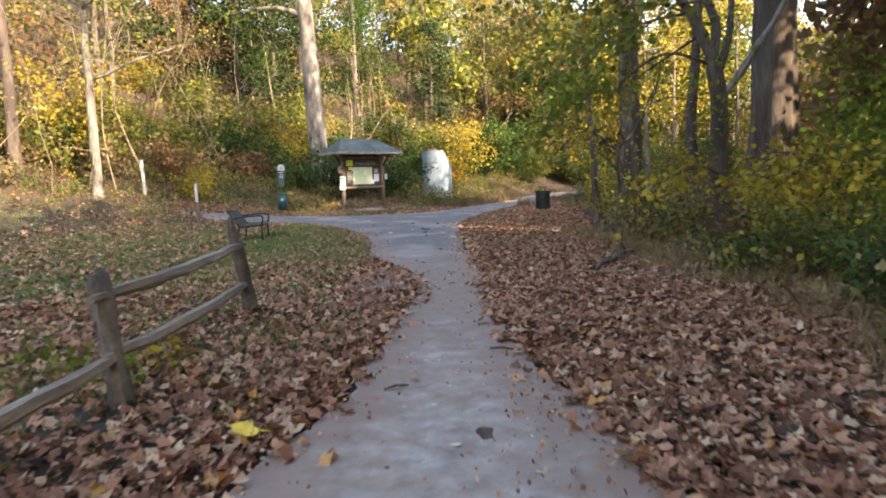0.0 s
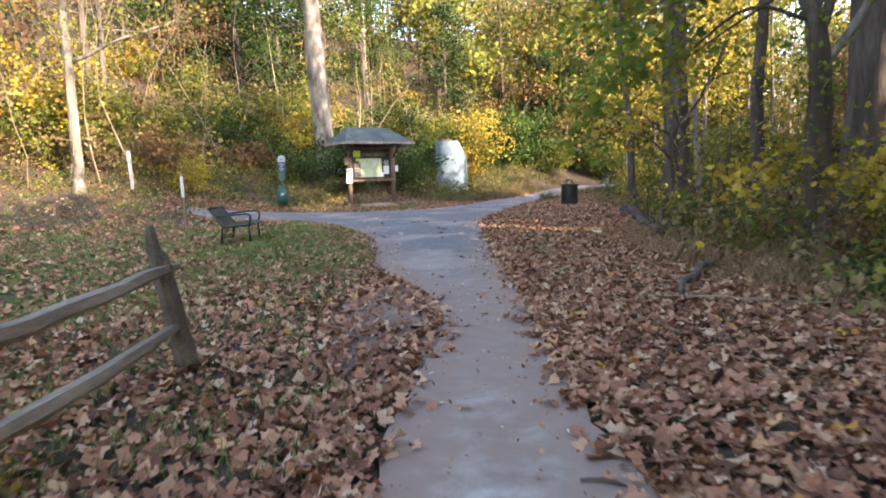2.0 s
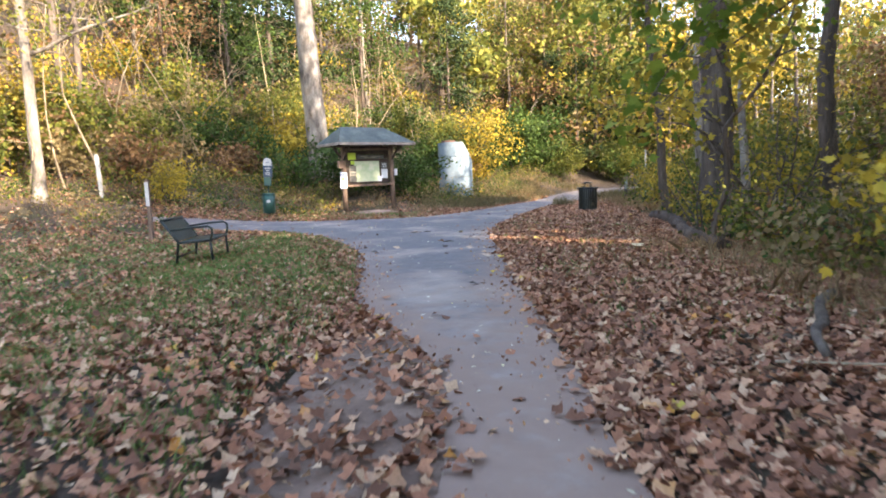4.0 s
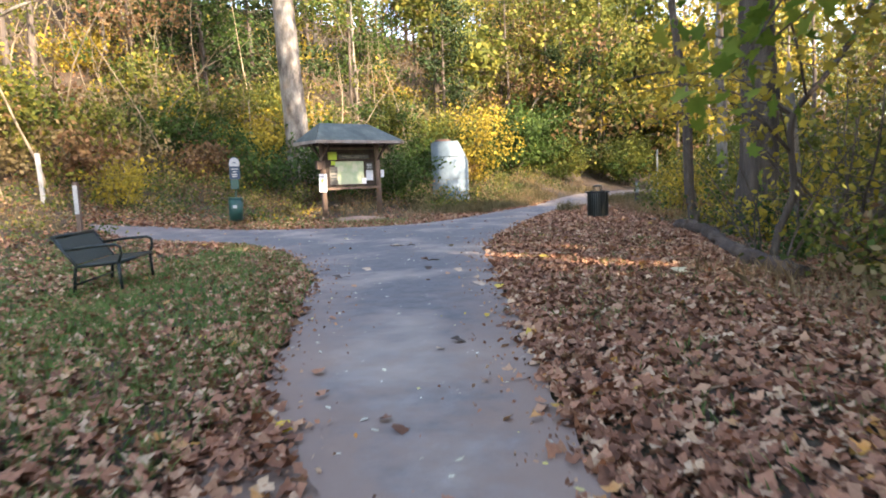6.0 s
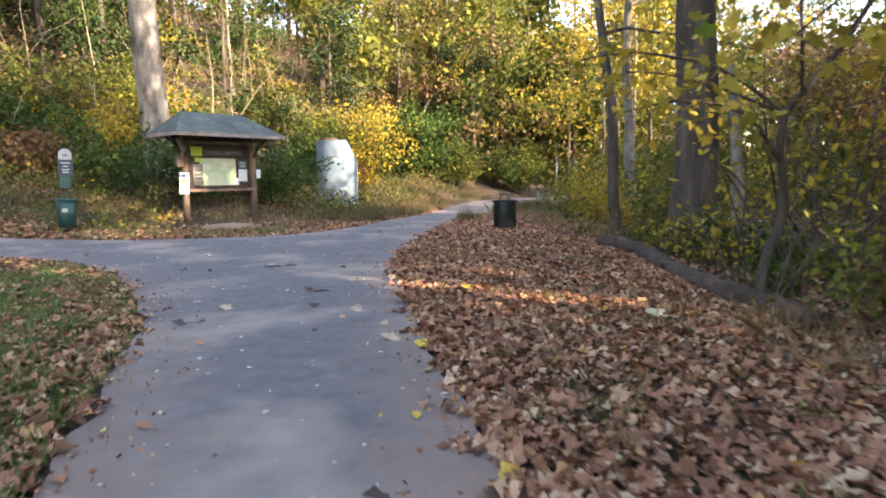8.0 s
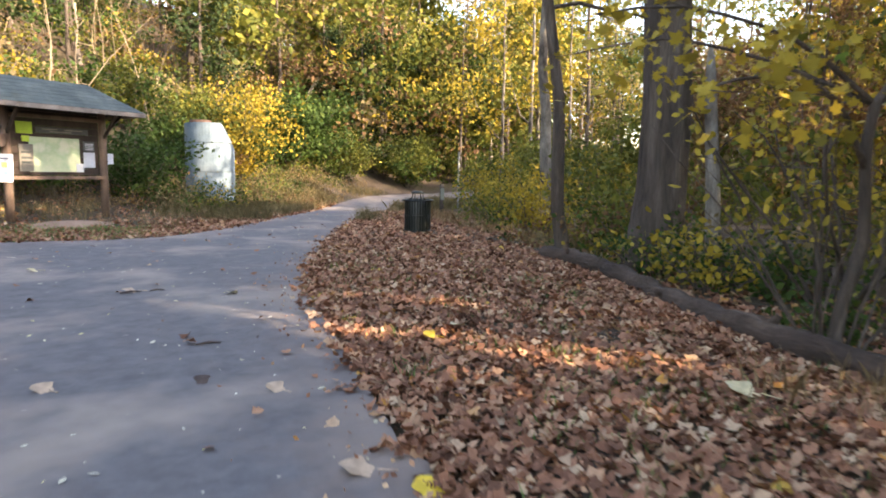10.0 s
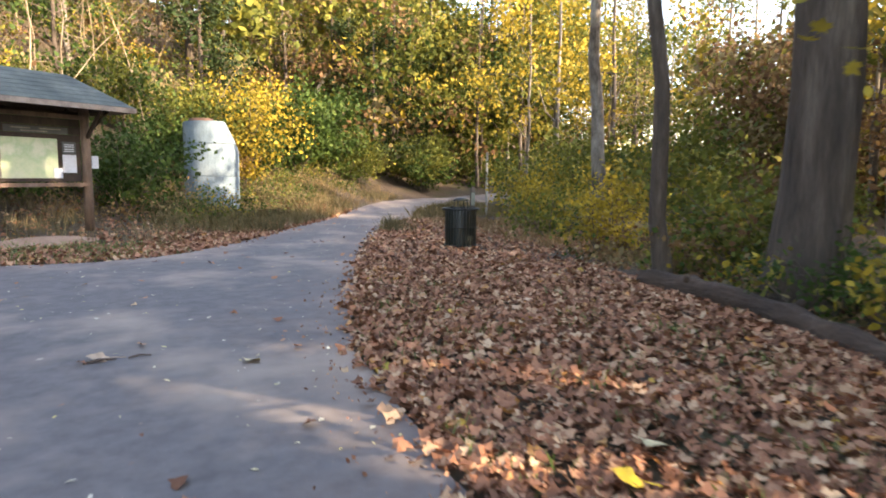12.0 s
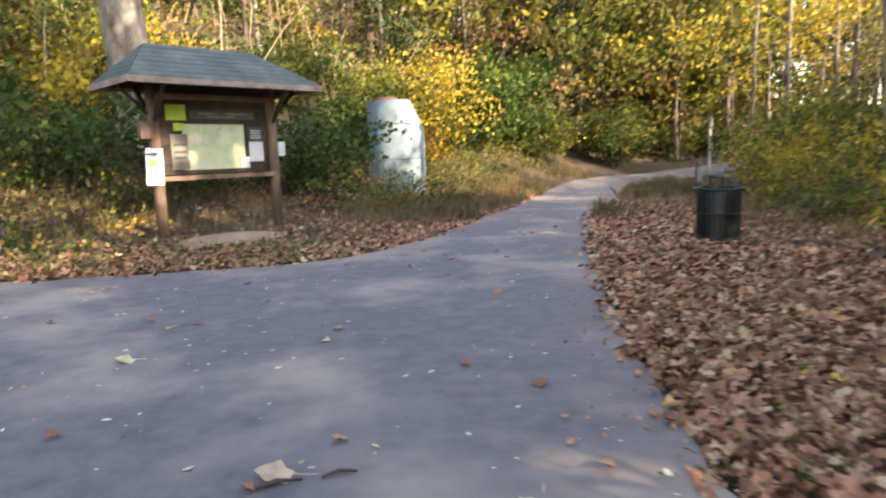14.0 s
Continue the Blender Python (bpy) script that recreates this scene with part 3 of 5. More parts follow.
spray(forked, [(-0.1, 0, 4.4), (-0.8, -0.2, 4.4), (-1.8, -0.3, 3.7), (-2.8, -0.4, 2.8), (-3.4, -0.5, 2.0)], 0.022, 240, 0.17, M_LIME_BACKLIT, 196, 0.17, 0.25)
spray(forked, [(-0.1, 0, 4.6), (-0.8, -0.5, 4.8), (-1.8, -0.9, 4.3), (-2.6, -1.1, 3.4)], 0.022, 260, 0.17, M_OLIVE, 197, 0.24, 0.2)
spray(forked, [(-0.5, 0.1, 4.3), (-1.2, 0.5, 4.6), (-2.2, 0.9, 4.4), (-3.0, 1.3, 3.8)], 0.022, 220, 0.15, M_YELLOW, 205, 0.3, 0.2)
spray(forked, [(-0.2, 0.2, 4.8), (-1.2, 0.9, 4.6), (-2.2, 1.4, 4.0), (-3.2, 1.6, 3.2)], 0.022, 300, 0.14, M_LIME_BACKLIT, 209, 0.3, 0.2)
spray(forked, [(-0.1, 0.3, 5.2), (-1.5, 0.6, 5.2), (-2.8, 0.8, 4.9), (-3.9, 0.9, 4.4)], 0.022, 230, 0.14, M_OLIVE, 210, 0.32, 0.2)
spray(forked, [(-0.3, 0.2, 3.9), (-1.2, 0.9, 3.3), (-2.0, 1.4, 2.7), (-2.6, 1.6, 2.2)], 0.022, 320, 0.13, M_YELLOW, 211, 0.24, 0.2)
spray(forked, [(0.1, 0, 1.3), (-0.5, -0.5, 1.5), (-1.2, -1.0, 1.35), (-1.7, -1.4, 1.05)], 0.018, 220, 0.13, M_YELLOW, 206, 0.17, 0.2)
spray(forked, [(0.1, 0, 1.5), (0.6, -0.8, 1.7), (1.0, -1.7, 1.6), (1.2, -2.5, 1.3)], 0.018, 240, 0.13, M_YELLOW, 207, 0.2, 0.2)
spray(forked, [(0.1, 0, 1.2), (0.0, -0.7, 1.3), (-0.2, -1.5, 1.15), (-0.3, -2.2, 0.9)], 0.018, 220, 0.13, M_YELLOW, 208, 0.2, 0.2)

# ---- woods: a few kinds of tree and shrub, set out over the land ----
KINDS = []
for i, (mat, bark, h, r, lv) in enumerate(((M_OLIVE, M_BARK, 13, 0.16, 1900), (M_YELLOW, M_BARK_PALE, 12, 0.11, 1750), (M_TAN, M_BARK, 14, 0.16, 1400),
                                           (M_RUST, M_BARK_DARK, 11, 0.12, 1700), (M_GREEN, M_BARK_DARK, 10, 0.13, 2000), (M_OLIVE, M_BARK_PALE, 15, 0.15, 1900))):
    word = ("olive", "yellow", "tan", "rust-brown", "green", "olive")[i]
    KINDS.append(dict(name="woodland_tree", label=f"slim woodland tree with thinning {word} autumn leaves", base=(0, 0, 0), height=h, r0=r, bark=bark, leaf_mat=mat, seed=40 + i,
                      limbs=7, limb_from=0.2, limb_len=0.34, leaves=lv, leaf_size=0.225, cloud=0.5, wobble=0.05, group="woodland trees", sides=6, twigs=(2, 4)))
KINDS_DARK = dict(name="dark_gap_tree", label="dark green tree standing in for a shaded gap in the autumn woods", base=(0, 0, 0), height=11, r0=0.17, bark=M_BARK_DARK, leaf_mat=M_DARK_GREEN, seed=48,
                  limbs=16, limb_from=0.08, limb_len=0.24, leaves=3600, leaf_size=0.24, cloud=0.35, wobble=0.02, rise=0.1, group="evergreens", sides=6, twigs=(2, 3, 4, 5))
# broad, thick-crowned kinds, mostly set out of view to block the sun
for i, (mat, h, lv) in enumerate(((M_OLIVE, 12, 2600), (M_RUST, 11, 2400))):
    KINDS.append(dict(name="broad_tree", label=f"broad thick-crowned tree in {('olive', 'rust-brown')[i]} leaf", base=(0, 0, 0), height=h, r0=0.26, bark=M_BARK_DARK, leaf_mat=mat, seed=50 + i,
                      limbs=11, limb_from=0.16, limb_len=0.42, leaves=lv, leaf_size=0.46, cloud=0.7, wobble=0.03, group="broad trees", sides=8, twigs=(2, 4)))
SHRUBS = []
for i, (mat, h, w, lv) in enumerate(((M_OLIVE, 2.6, 2.8, 1250), (M_YELLOW, 2.2, 2.4, 1150), (M_GREEN, 2.4, 3.0, 1400), (M_RUST, 1.5, 2.2, 850), (M_TAN, 1.7, 2.4, 850))):
    word = ("olive", "yellow", "dark green", "rust-brown", "tan")[i]
    SHRUBS.append(dict(name="woodland_shrub", label=f"rounded woodland shrub with {word} leaves", base=(0, 0, 0), height=h, width=w, leaf_mat=mat, seed=60 + i, leaves=lv, leaf_size=0.15,
                       stems=7, group="woodland shrubs", cloud=0.17))


def first_then_copy(spec, maker, store, x, y, s, turn):
    """The first of a kind is built where it stands; the rest are copies of it."""
    key = spec["seed"]
    if key not in store:
        spec["base"] = (x, y, up(x, y))
        store[key] = maker(**spec)
        store[key].rotation_euler.z = radians(turn)
        return store[key]
    return place(store[key], x, y, s, turn)


STORE = {}
wr = random.Random(8)


def clear_of_way(x, y, d):
    pts = [(x, y), (x + d, y), (x - d, y), (x, y + d), (x, y - d)]
    return not inside_way(np.array([p[0] for p in pts]), np.array([p[1] for p in pts])).any()


def on_slope(s, a):
    return -0.75 * s + 0.66 * a, 0.66 * s + 0.75 * a


# the hillside
for i in range(115):
    s, a = (wr.uniform(2.2, 26) if i < 95 else wr.uniform(16, 40)), wr.uniform(-30, 46)
    x, y = on_slope(s, a)
    if clear_of_way(x, y, 1.5) and math.hypot(x - 5, y - 6) > 2.8 and math.hypot(x + 1, y - 1.3) > 2 and not (x > 2 and s < 4):
        first_then_copy(KINDS[wr.choice((0, 0, 1, 2, 2, 3, 4, 4, 5, 5, 6))], tree, STORE, x, y, wr.uniform(0.75, 1.15), wr.uniform(0, 360))
for i in range(138):
    s, a = (wr.uniform(0.3, 7) if i < 114 else wr.uniform(6, 20)), wr.uniform(-22, 36)
    x, y = on_slope(s, a)
    if clear_of_way(x, y, 1.7) and math.hypot(x - 5, y - 5) > 2.8 and math.hypot(x - 1.4, y + 2) > 2.8 and not (x < -3 and s < 2.2):
        # near the notice board always dark green, standing in for the shade there
        pick = 2 if math.hypot(x - 1, y - 0.5) < 5 else wr.choice((0, 0, 0, 0, 1, 1, 2, 2, 3, 4) if x > -2.5 else (0, 0, 4, 4, 3, 3, 2, 1))
        first_then_copy(SHRUBS[pick], shrub, STORE, x, y, wr.uniform(0.7, 1.25), wr.uniform(0, 360))
# dark trees between the leaf trees, put where there are only shaded gaps
for x, y, s in ((-7.2, 8.0, 1.0), (-9.4, 9.5, 1.1), (-5.2, 9.4, 0.9), (-4.0, 11.5, 1.0), (-11.5, 11.5, 1.1), (13.2, 17.6, 0.7), (15.4, 21.0, 0.8), (11.4, 19.4, 0.65), (17.2, 22.5, 0.8), (4.5, 14.5, 0.8)):
    first_then_copy(KINDS_DARK, tree, STORE, x, y, s, wr.uniform(0, 360))
# the wood to the east
for i in range(46):
    x, y = wr.uniform(16, 40), wr.uniform(-15, 26)
    if x < 18 + max(0, y + 4) * 0.75 or y < -8 and x < 24 or 0.8 < (x - 4.8) / (y + 17) < 1.25:
        continue
    first_then_copy(KINDS[wr.choice((0, 1, 2, 3, 3, 4, 5))], tree, STORE, x, y, wr.uniform(0.6, 0.85), wr.uniform(0, 360))
# the wood beyond the path's end
for i in range(52):
    x, y = wr.uniform(8, 46), wr.uniform(13, 48)
    if clear_of_way(x, y, 1.6) and (y > 15 or x < 8.5):
        first_then_copy(KINDS[wr.choice((0, 0, 1, 2, 4, 4, 5, 6))], tree, STORE, x, y, wr.uniform(0.75, 1.1), wr.uniform(0, 360))
for i in range(44):
    x, y = wr.uniform(9, 34), wr.uniform(12, 30)
    if clear_of_way(x, y, 1.7) and (y > 0.62 * x + 6.5 or y < 0.62 * x - 1.5):
        first_then_copy(SHRUBS[wr.choice((0, 0, 1, 2, 2, 3))], shrub, STORE, x, y, wr.uniform(0.8, 1.4), wr.uniform(0, 360))
# unseen trees added to the south to block the sun from the path
for i in range(36):
    x, y = wr.uniform(10, 24), wr.uniform(-56, -25.5)
    # a strip stays open so a band of sun reaches the litter
    if x < 13 and y > -34 or abs((x - 7.0) * 0.677 + (y + 14.9) * 0.736) < 2.0:
        continue
    first_then_copy(KINDS[wr.choice((0, 6, 6, 7, 4))], tree, STORE, x, y, wr.uniform(0.7, 0.95), wr.uniform(0, 360))
for i in range(30):
    x, y = wr.uniform(13.5, 26), wr.uniform(-32, 14)
    if x < 15 + max(0, y + 6) * 0.7:
        continue
    first_then_copy(SHRUBS[wr.choice((0, 0, 1, 1, 2, 3, 4))], shrub, STORE, x, y, wr.uniform(0.55, 1.0), wr.uniform(0, 360))

# unseen high-crowned trees added to the south-east to keep sun off the pavement
SHADE_TREE = dict(name="shade_tree", label="unseen tall tree with a clean trunk and high olive crown, added to block sun", base=(0, 0, 0), height=15, r0=0.26, bark=M_BARK_DARK, leaf_mat=M_OLIVE, seed=52,
            limbs=11, limb_from=0.56, limb_len=0.3, leaves=3000, leaf_size=0.4, cloud=0.6, wobble=0.02, rise=0.25, group="high trees", sides=8, twigs=(2, 4))
for x, y, s in ((17.4, -24.6, 1.0), (20.6, -27.6, 1.1), (19.6, -17.6, 1.0), (22.5, -15.2, 1.0)):
    first_then_copy(SHADE_TREE, tree, STORE, x, y, s, wr.uniform(0, 360))
# unseen tall trees added behind the start so that shade falls over the lawn
for x, y, s in ((12.6, -29.2, 1.02), (13.6, -32.8, 1.12), (12.0, -35.0, 1.1), (-2.0, -39.0, 1.1), (10.0, -39.5, 1.15)):
    first_then_copy(KINDS[wr.choice((6, 7))], tree, STORE, x, y, s, wr.uniform(0, 360))

# more broad trees added out of view, to block sun from path, board and stack
for x, y, s in ((18.5, -14.5, 0.9), (23.5, -13.0, 0.95), (20.5, -21.0, 0.95), (18.6, -18.2, 0.82), (24.3, -24.8, 0.95), (18.8, -31.5, 0.95), (23.5, -20.5, 0.85), (8.5, -36.5, 0.9), (12.5, -39.0, 1.0), (15.5, -33.5, 1.0),
                (10.5, -43.0, 1.0), (6.5, -42.5, 0.9), (17.5, -41.0, 1.05), (14.5, -47.0, 1.0), (21.5, -10.8, 0.85)):
    first_then_copy(KINDS[wr.choice((6, 7))], tree, STORE, x, y, s, wr.uniform(0, 360))

for x, y, s in ((24, 13.0, 1.05), (26.5, 14.6, 1.1), (20.5, 10.6, 0.9), (17.8, 9.0, 0.85)):
    first_then_copy(KINDS[wr.choice((0, 1, 1, 5))], tree, STORE, x, y, s, wr.uniform(0, 360))

for x, y, s in ((21, 21.5, 1.1), (25, 23, 1.1), (29, 25.5, 1.15), (24, 28, 1.2), (31, 31, 1.2), (20, 27, 1.1), (35, 29, 1.2), (27, 19.0 + 14, 1.2), (18.5, 23.5, 1.0), (33, 35, 1.3)):
    first_then_copy(KINDS[wr.choice((0, 2, 4, 5, 6))], tree, STORE, x, y, s, wr.uniform(0, 360))

for x, y, k in ((16.5, -2.5, 0), (18.0, 0.5, 1), (17.2, 3.2, 0), (19.6, 3.6, 3), (19.0, 6.6, 0), (21.4, 6.2, 2), (22.5, 9.2, 0), (24.5, 7.5, 1), (21.0, 1.2, 4), (23.5, 3.8, 0), (26.0, 11.5, 2), (20.0, -2.0, 3), (25.5, 14.6, 0), (28.5, 13.0, 1)):
    first_then_copy(SHRUBS[k], shrub, STORE, x, y, wr.uniform(0.95, 1.3), wr.uniform(0, 360))

# ---- shrubs with a place of their own ----
def bush(label, x, y, h, w, mat, seed, **k):
    shrub("shrub", label, (x, y, up(x, y)), h, w, mat, seed, **k)


bush("spreading yellow shrub at the edge of the wood", 11.3, -20.3, 1.9, 3.6, M_YELLOW, 71, leaves=1500, leaf_size=0.13, stems=14, outline=ROUND_LEAF, cloud=0.16)
bush("olive-leaved shrub beside the yellow one", 12.2, -22.4, 1.5, 2.8, M_LIME_BACKLIT, 72, leaves=1500, leaf_size=0.12, stems=10, cloud=0.16)
bush("low green bush at the edge of the leaf litter", 9.7, -25.6, 1.1, 1.7, M_GREEN, 73, leaves=1300, leaf_size=0.085, stems=9, outline=ROUND_LEAF, cloud=0.1)
bush("green and yellow leggy bush", 10.2, -23.6, 1.35, 1.8, M_OLIVE, 74, leaves=1200, leaf_size=0.09, stems=9, outline=ROUND_LEAF, cloud=0.1)
# the lightened lime gives these two shrubs their sunlit look
bush("tall sunlit green shrub under the large tree", 14.4, -20.4, 3.4, 3.2, M_LIME_BACKLIT, 75, leaves=2400, leaf_size=0.15, stems=10)
bush("tall green shrub under the trees", 15.4, -17.4, 4.6, 3.0, M_LIME_BACKLIT, 76, leaves=1900, leaf_size=0.16, stems=10)
bush("many-stemmed shrub with sparse yellow leaves behind the log", 11.2, -14.0, 3.3, 2.8, M_YELLOW, 77, leaves=520, leaf_size=0.13, stems=14, outline=ROUND_LEAF, bark=M_BARK_DARK, stem_r=0.03)
bush("olive shrub behind the fallen log", 12.6, -13.0, 2.8, 2.6, M_OLIVE, 78, leaves=1100, leaf_size=0.13, outline=ROUND_LEAF)
bush("low green weed beside the fallen log", 9.85, -15.0, 0.55, 0.9, M_GREEN, 79, leaves=420, leaf_size=0.08, stems=7, outline=ROUND_LEAF, cloud=0.08, low=0.05)
bush("olive shrub at the foot of the rough-barked tree", 12.0, -9.6, 1.9, 2.4, M_OLIVE, 80, leaves=1700, leaf_size=0.12)
bush("yellow shrub by the thin tree", 11.7, -6.3, 1.5, 1.7, M_YELLOW, 81, leaves=1500, leaf_size=0.1, outline=ROUND_LEAF, cloud=0.12)
bush("low olive shrub beside the path", 12.2, -3.4, 1.4, 2.0, M_OLIVE, 82, leaves=1500, leaf_size=0.1)
bush("yellow-green shrub beside the path", 13.6, -0.4, 2.0, 2.4, M_YELLOW, 83, leaves=1800, leaf_size=0.12)
bush("olive shrub behind the sign pole", 15.2, 3.0, 2.6, 2.8, M_OLIVE, 84, leaves=2000, leaf_size=0.13)
bush("large dark green evergreen shrub beside the path", 8.4, 12.2, 4.2, 3.8, M_GREEN, 85, leaves=5000, leaf_size=0.2, stems=12, cloud=0.3)
bush("dark green shrub in the undergrowth", 10.4, 15.6, 4.0, 3.6, M_GREEN, 86, leaves=4200, leaf_size=0.2, stems=11, cloud=0.3)
bush("small bright yellow shrub in the clearing", -4.9, -4.9, 1.4, 1.5, M_YELLOW, 87, leaves=1500, leaf_size=0.11, stems=10, outline=ROUND_LEAF, cloud=0.13)
bush("tall yellow shrub behind the slender tree", -10.2, -4.8, 4.2, 3.0, M_YELLOW, 88, leaves=1900, leaf_size=0.17)
bush("dark green shrub on the bank", -4.4, 0.2, 2.3, 3.0, M_GREEN, 89, leaves=2600, leaf_size=0.14, stems=10)
bush("orange-yellow shrub on the bank", -2.6, 1.8, 2.6, 2.8, M_YELLOW, 90, leaves=2300, leaf_size=0.15)
bush("golden shrub behind the concrete stack", 6.2, 9.6, 4.6, 3.4, M_YELLOW, 91, leaves=2300, leaf_size=0.17, stems=11, cloud=0.3)
# dark leaf colour of these two supplies the shade behind the notice board
bush("dark green shrub standing in for shade behind the notice board", 0.2, 0.4, 2.2, 3.0, M_GREEN, 92, leaves=2600, leaf_size=0.13, stems=11)
bush("green shrub deepening the shade behind the notice board", 2.7, 1.5, 2.4, 2.6, M_GREEN, 93, leaves=2200, leaf_size=0.14, stems=10)


bush("thin green weeds at the foot of the concrete stack", 4.5, 5.0, 0.9, 0.8, M_GREEN, 94, leaves=160, leaf_size=0.1, stems=6, cloud=0.1, low=0.05)
bush("rust-brown low shrub at the wood's edge", 10.0, -21.6, 0.9, 1.6, M_RUST, 95, leaves=700, leaf_size=0.09, stems=8, cloud=0.13)
bush("small green seedling bush by the dry grass", 9.3, -22.9, 0.7, 1.0, M_GREEN, 96, leaves=420, leaf_size=0.085, stems=7, outline=ROUND_LEAF, cloud=0.1)
bush("olive leggy bush at the edge of the litter", 9.9, -28.0, 1.5, 1.6, M_OLIVE, 97, leaves=1000, leaf_size=0.09, stems=9, outline=ROUND_LEAF, cloud=0.11)
bush("tan twiggy shrub under the forked tree", 10.6, -17.6, 1.3, 2.0, M_TAN, 98, leaves=700, leaf_size=0.09, stems=12, cloud=0.16)
bush("olive undergrowth by the crooked sapling", 10.3, -16.6, 1.2, 1.8, M_OLIVE, 99, leaves=1000, leaf_size=0.09, stems=10, cloud=0.14)

for label, x, y, h, w, mat, seed, n in (("broad-leaved green weeds beside the fence", 2.75, -28.7, 0.28, 0.5, M_OLIVE, 153, 60), ("yellow-green weeds at the fence post", 2.85, -26.9, 0.36, 0.5, M_LIME_BACKLIT, 154, 55),
                                        ("yellowing weeds under the fence rail", 3.05, -26.55, 0.28, 0.45, M_YELLOW, 155, 45), ("tangled weeds beyond the fence", 2.1, -26.6, 0.36, 1.0, M_OLIVE, 156, 120)):
    bush(label, x, y, h, w, mat, seed, leaves=n, leaf_size=0.085, stems=6, outline=ROUND_LEAF, cloud=0.07, low=0.05, stem_r=0.006)
bush("vine-covered clump at the foot of the rough-barked tree", 10.75, -11.55, 0.9, 1.2, M_GREEN, 150, leaves=700, leaf_size=0.08, stems=8, outline=ROUND_LEAF, cloud=0.13, low=0.04)
bush("sparse yellow seedling by the fallen log", 10.6, -12.9, 1.1, 1.2, M_YELLOW, 151, leaves=260, leaf_size=0.11, stems=7, outline=ROUND_LEAF, cloud=0.12)
bush("dark green weeds under the shrubs", 11.2, -13.2, 0.8, 1.8, M_GREEN, 152, leaves=900, leaf_size=0.08, stems=9, outline=ROUND_LEAF, cloud=0.16, low=0.04)

# pale dead trunks on the slope beyond the concrete stack
for n, (pts, r) in enumerate((([(9.2, 17.0, 3.0), (10.4, 18.55, 6.0), (12.38, 21.33, 8.3), (13.2, 22.6, 9.4)], 0.13), ([(12.8, 21.8, 2.4), (12.75, 21.7, 5.0), (12.6, 21.6, 8.0), (12.7, 21.5, 11.0)], 0.15), ([(11.0, 19.3, 3.0), (11.6, 20.2, 6.2), (12.6, 21.2, 7.4)], 0.09))):
    line = smooth_line(pts, 0.5)
    ob = part("dead_tree", tubed(line, list(np.linspace(r, r * 0.6, len(line))), 9, rough=0.08, rnd=random.Random(n), ridge=0.06), M_STEM)
    tagged(ob, ("leaning pale dead trunk on the wooded slope", "upright pale dead trunk on the wooded slope", "thin leaning dead trunk on the wooded slope")[n], "dead tree")

# a dead snag leaning on the rough-barked tree
sr = random.Random(12)
snag = part("dead_snag", tubed([(11.72, -11.75, -0.1), (11.68, -11.66, 0.5), (11.66, -11.6, 1.3), (11.6, -11.56, 2.3), (11.58, -11.5, 3.1), (11.56, -11.5, 3.3)], [0.15, 0.11, 0.1, 0.085, 0.06, 0.02], 9, rough=0.16, rnd=sr), M_BARK_PALE)
tagged(snag, "pale broken dead tree trunk beside the rough-barked tree", "dead tree")


# ---- brush that fills the slopes ----
def brush(name, label, mat, clumps, per, seed, spot, tall, size, r):
    rng = np.random.default_rng(seed)
    c = spot(rng, clumps)
    c = c[~inside_way(c[:, 0], c[:, 1])]
    h = tall(rng, len(c))
    p = np.column_stack((c, lift(c[:, 0], c[:, 1]) + h))
    p = (p[:, None] + rng.normal(size=(len(p), per, 3)) * np.array((r, r, r * 0.55))).reshape(-1, 3)
    p[:, 2] = np.maximum(p[:, 2], lift(p[:, 0], p[:, 1]) + 0.03)
    me = poly_mesh(name, leaves_at(rng, p, size * rng.uniform(0.6, 1.4, len(p)), QUAD_LEAF, 0.2), mat)
    tagged(new(name, me), label, "undergrowth", kind="stuff")


def slope_spots(rng, n):
    s = 2.0 + rng.random(n) ** 1.4 * 30
    a = rng.uniform(-34, 58, n)
    p = np.stack((-0.75 * s + 0.66 * a, 0.66 * s + 0.75 * a), 1)
    gap = np.sin(a * 0.9 + 1.7 * np.sin(s * 0.55)) * np.sin(s * 0.75 + 1.3 * np.sin(a * 0.6)) > 0.33
    return p[(np.hypot(p[:, 0] - 5, p[:, 1] - 5) > 2.6) & ~((p[:, 0] > 1) & (s < 3.6)) & ~gap]


def east_spots(rng, n):
    p = np.stack((rng.uniform(11, 48, n), rng.uniform(-16, 46, n)), 1)
    x, y = p[:, 0], p[:, 1]
    aside = (x - 4.8) / np.maximum(y + 17, 0.1)
    return p[((x > 17 + np.maximum(0, y + 4) * 0.75) | (y > 0.62 * x + 7)) & ((y > -4) | (x > 22)) & ((aside < 0.88) | (aside > 1.2))]


def low_height(rng, n):
    return rng.random(n) ** 1.5 * 3.2


def tall_height(rng, n):
    return rng.random(n) * 10


for k, (word, mat, n) in enumerate((("olive", M_OLIVE, 560), ("yellow", M_YELLOW, 300), ("green", M_GREEN, 420), ("tan", M_TAN, 520), ("rust-brown", M_RUST, 330))):
    brush("hillside_brush", f"tangled {word} undergrowth covering the hillside", mat, n, 85, 100 + k, slope_spots, low_height, 0.16, 0.5)
def verge_spots(rng, n):
    p = np.stack((rng.uniform(8.5, 13.5, n), rng.uniform(-28.5, -6, n)), 1)
    x, y = p[:, 0], p[:, 1]
    return p[np.where(y < -16.5, x > 8.9 + 0.35 * np.sin(y * 1.7), x > 10.5)]


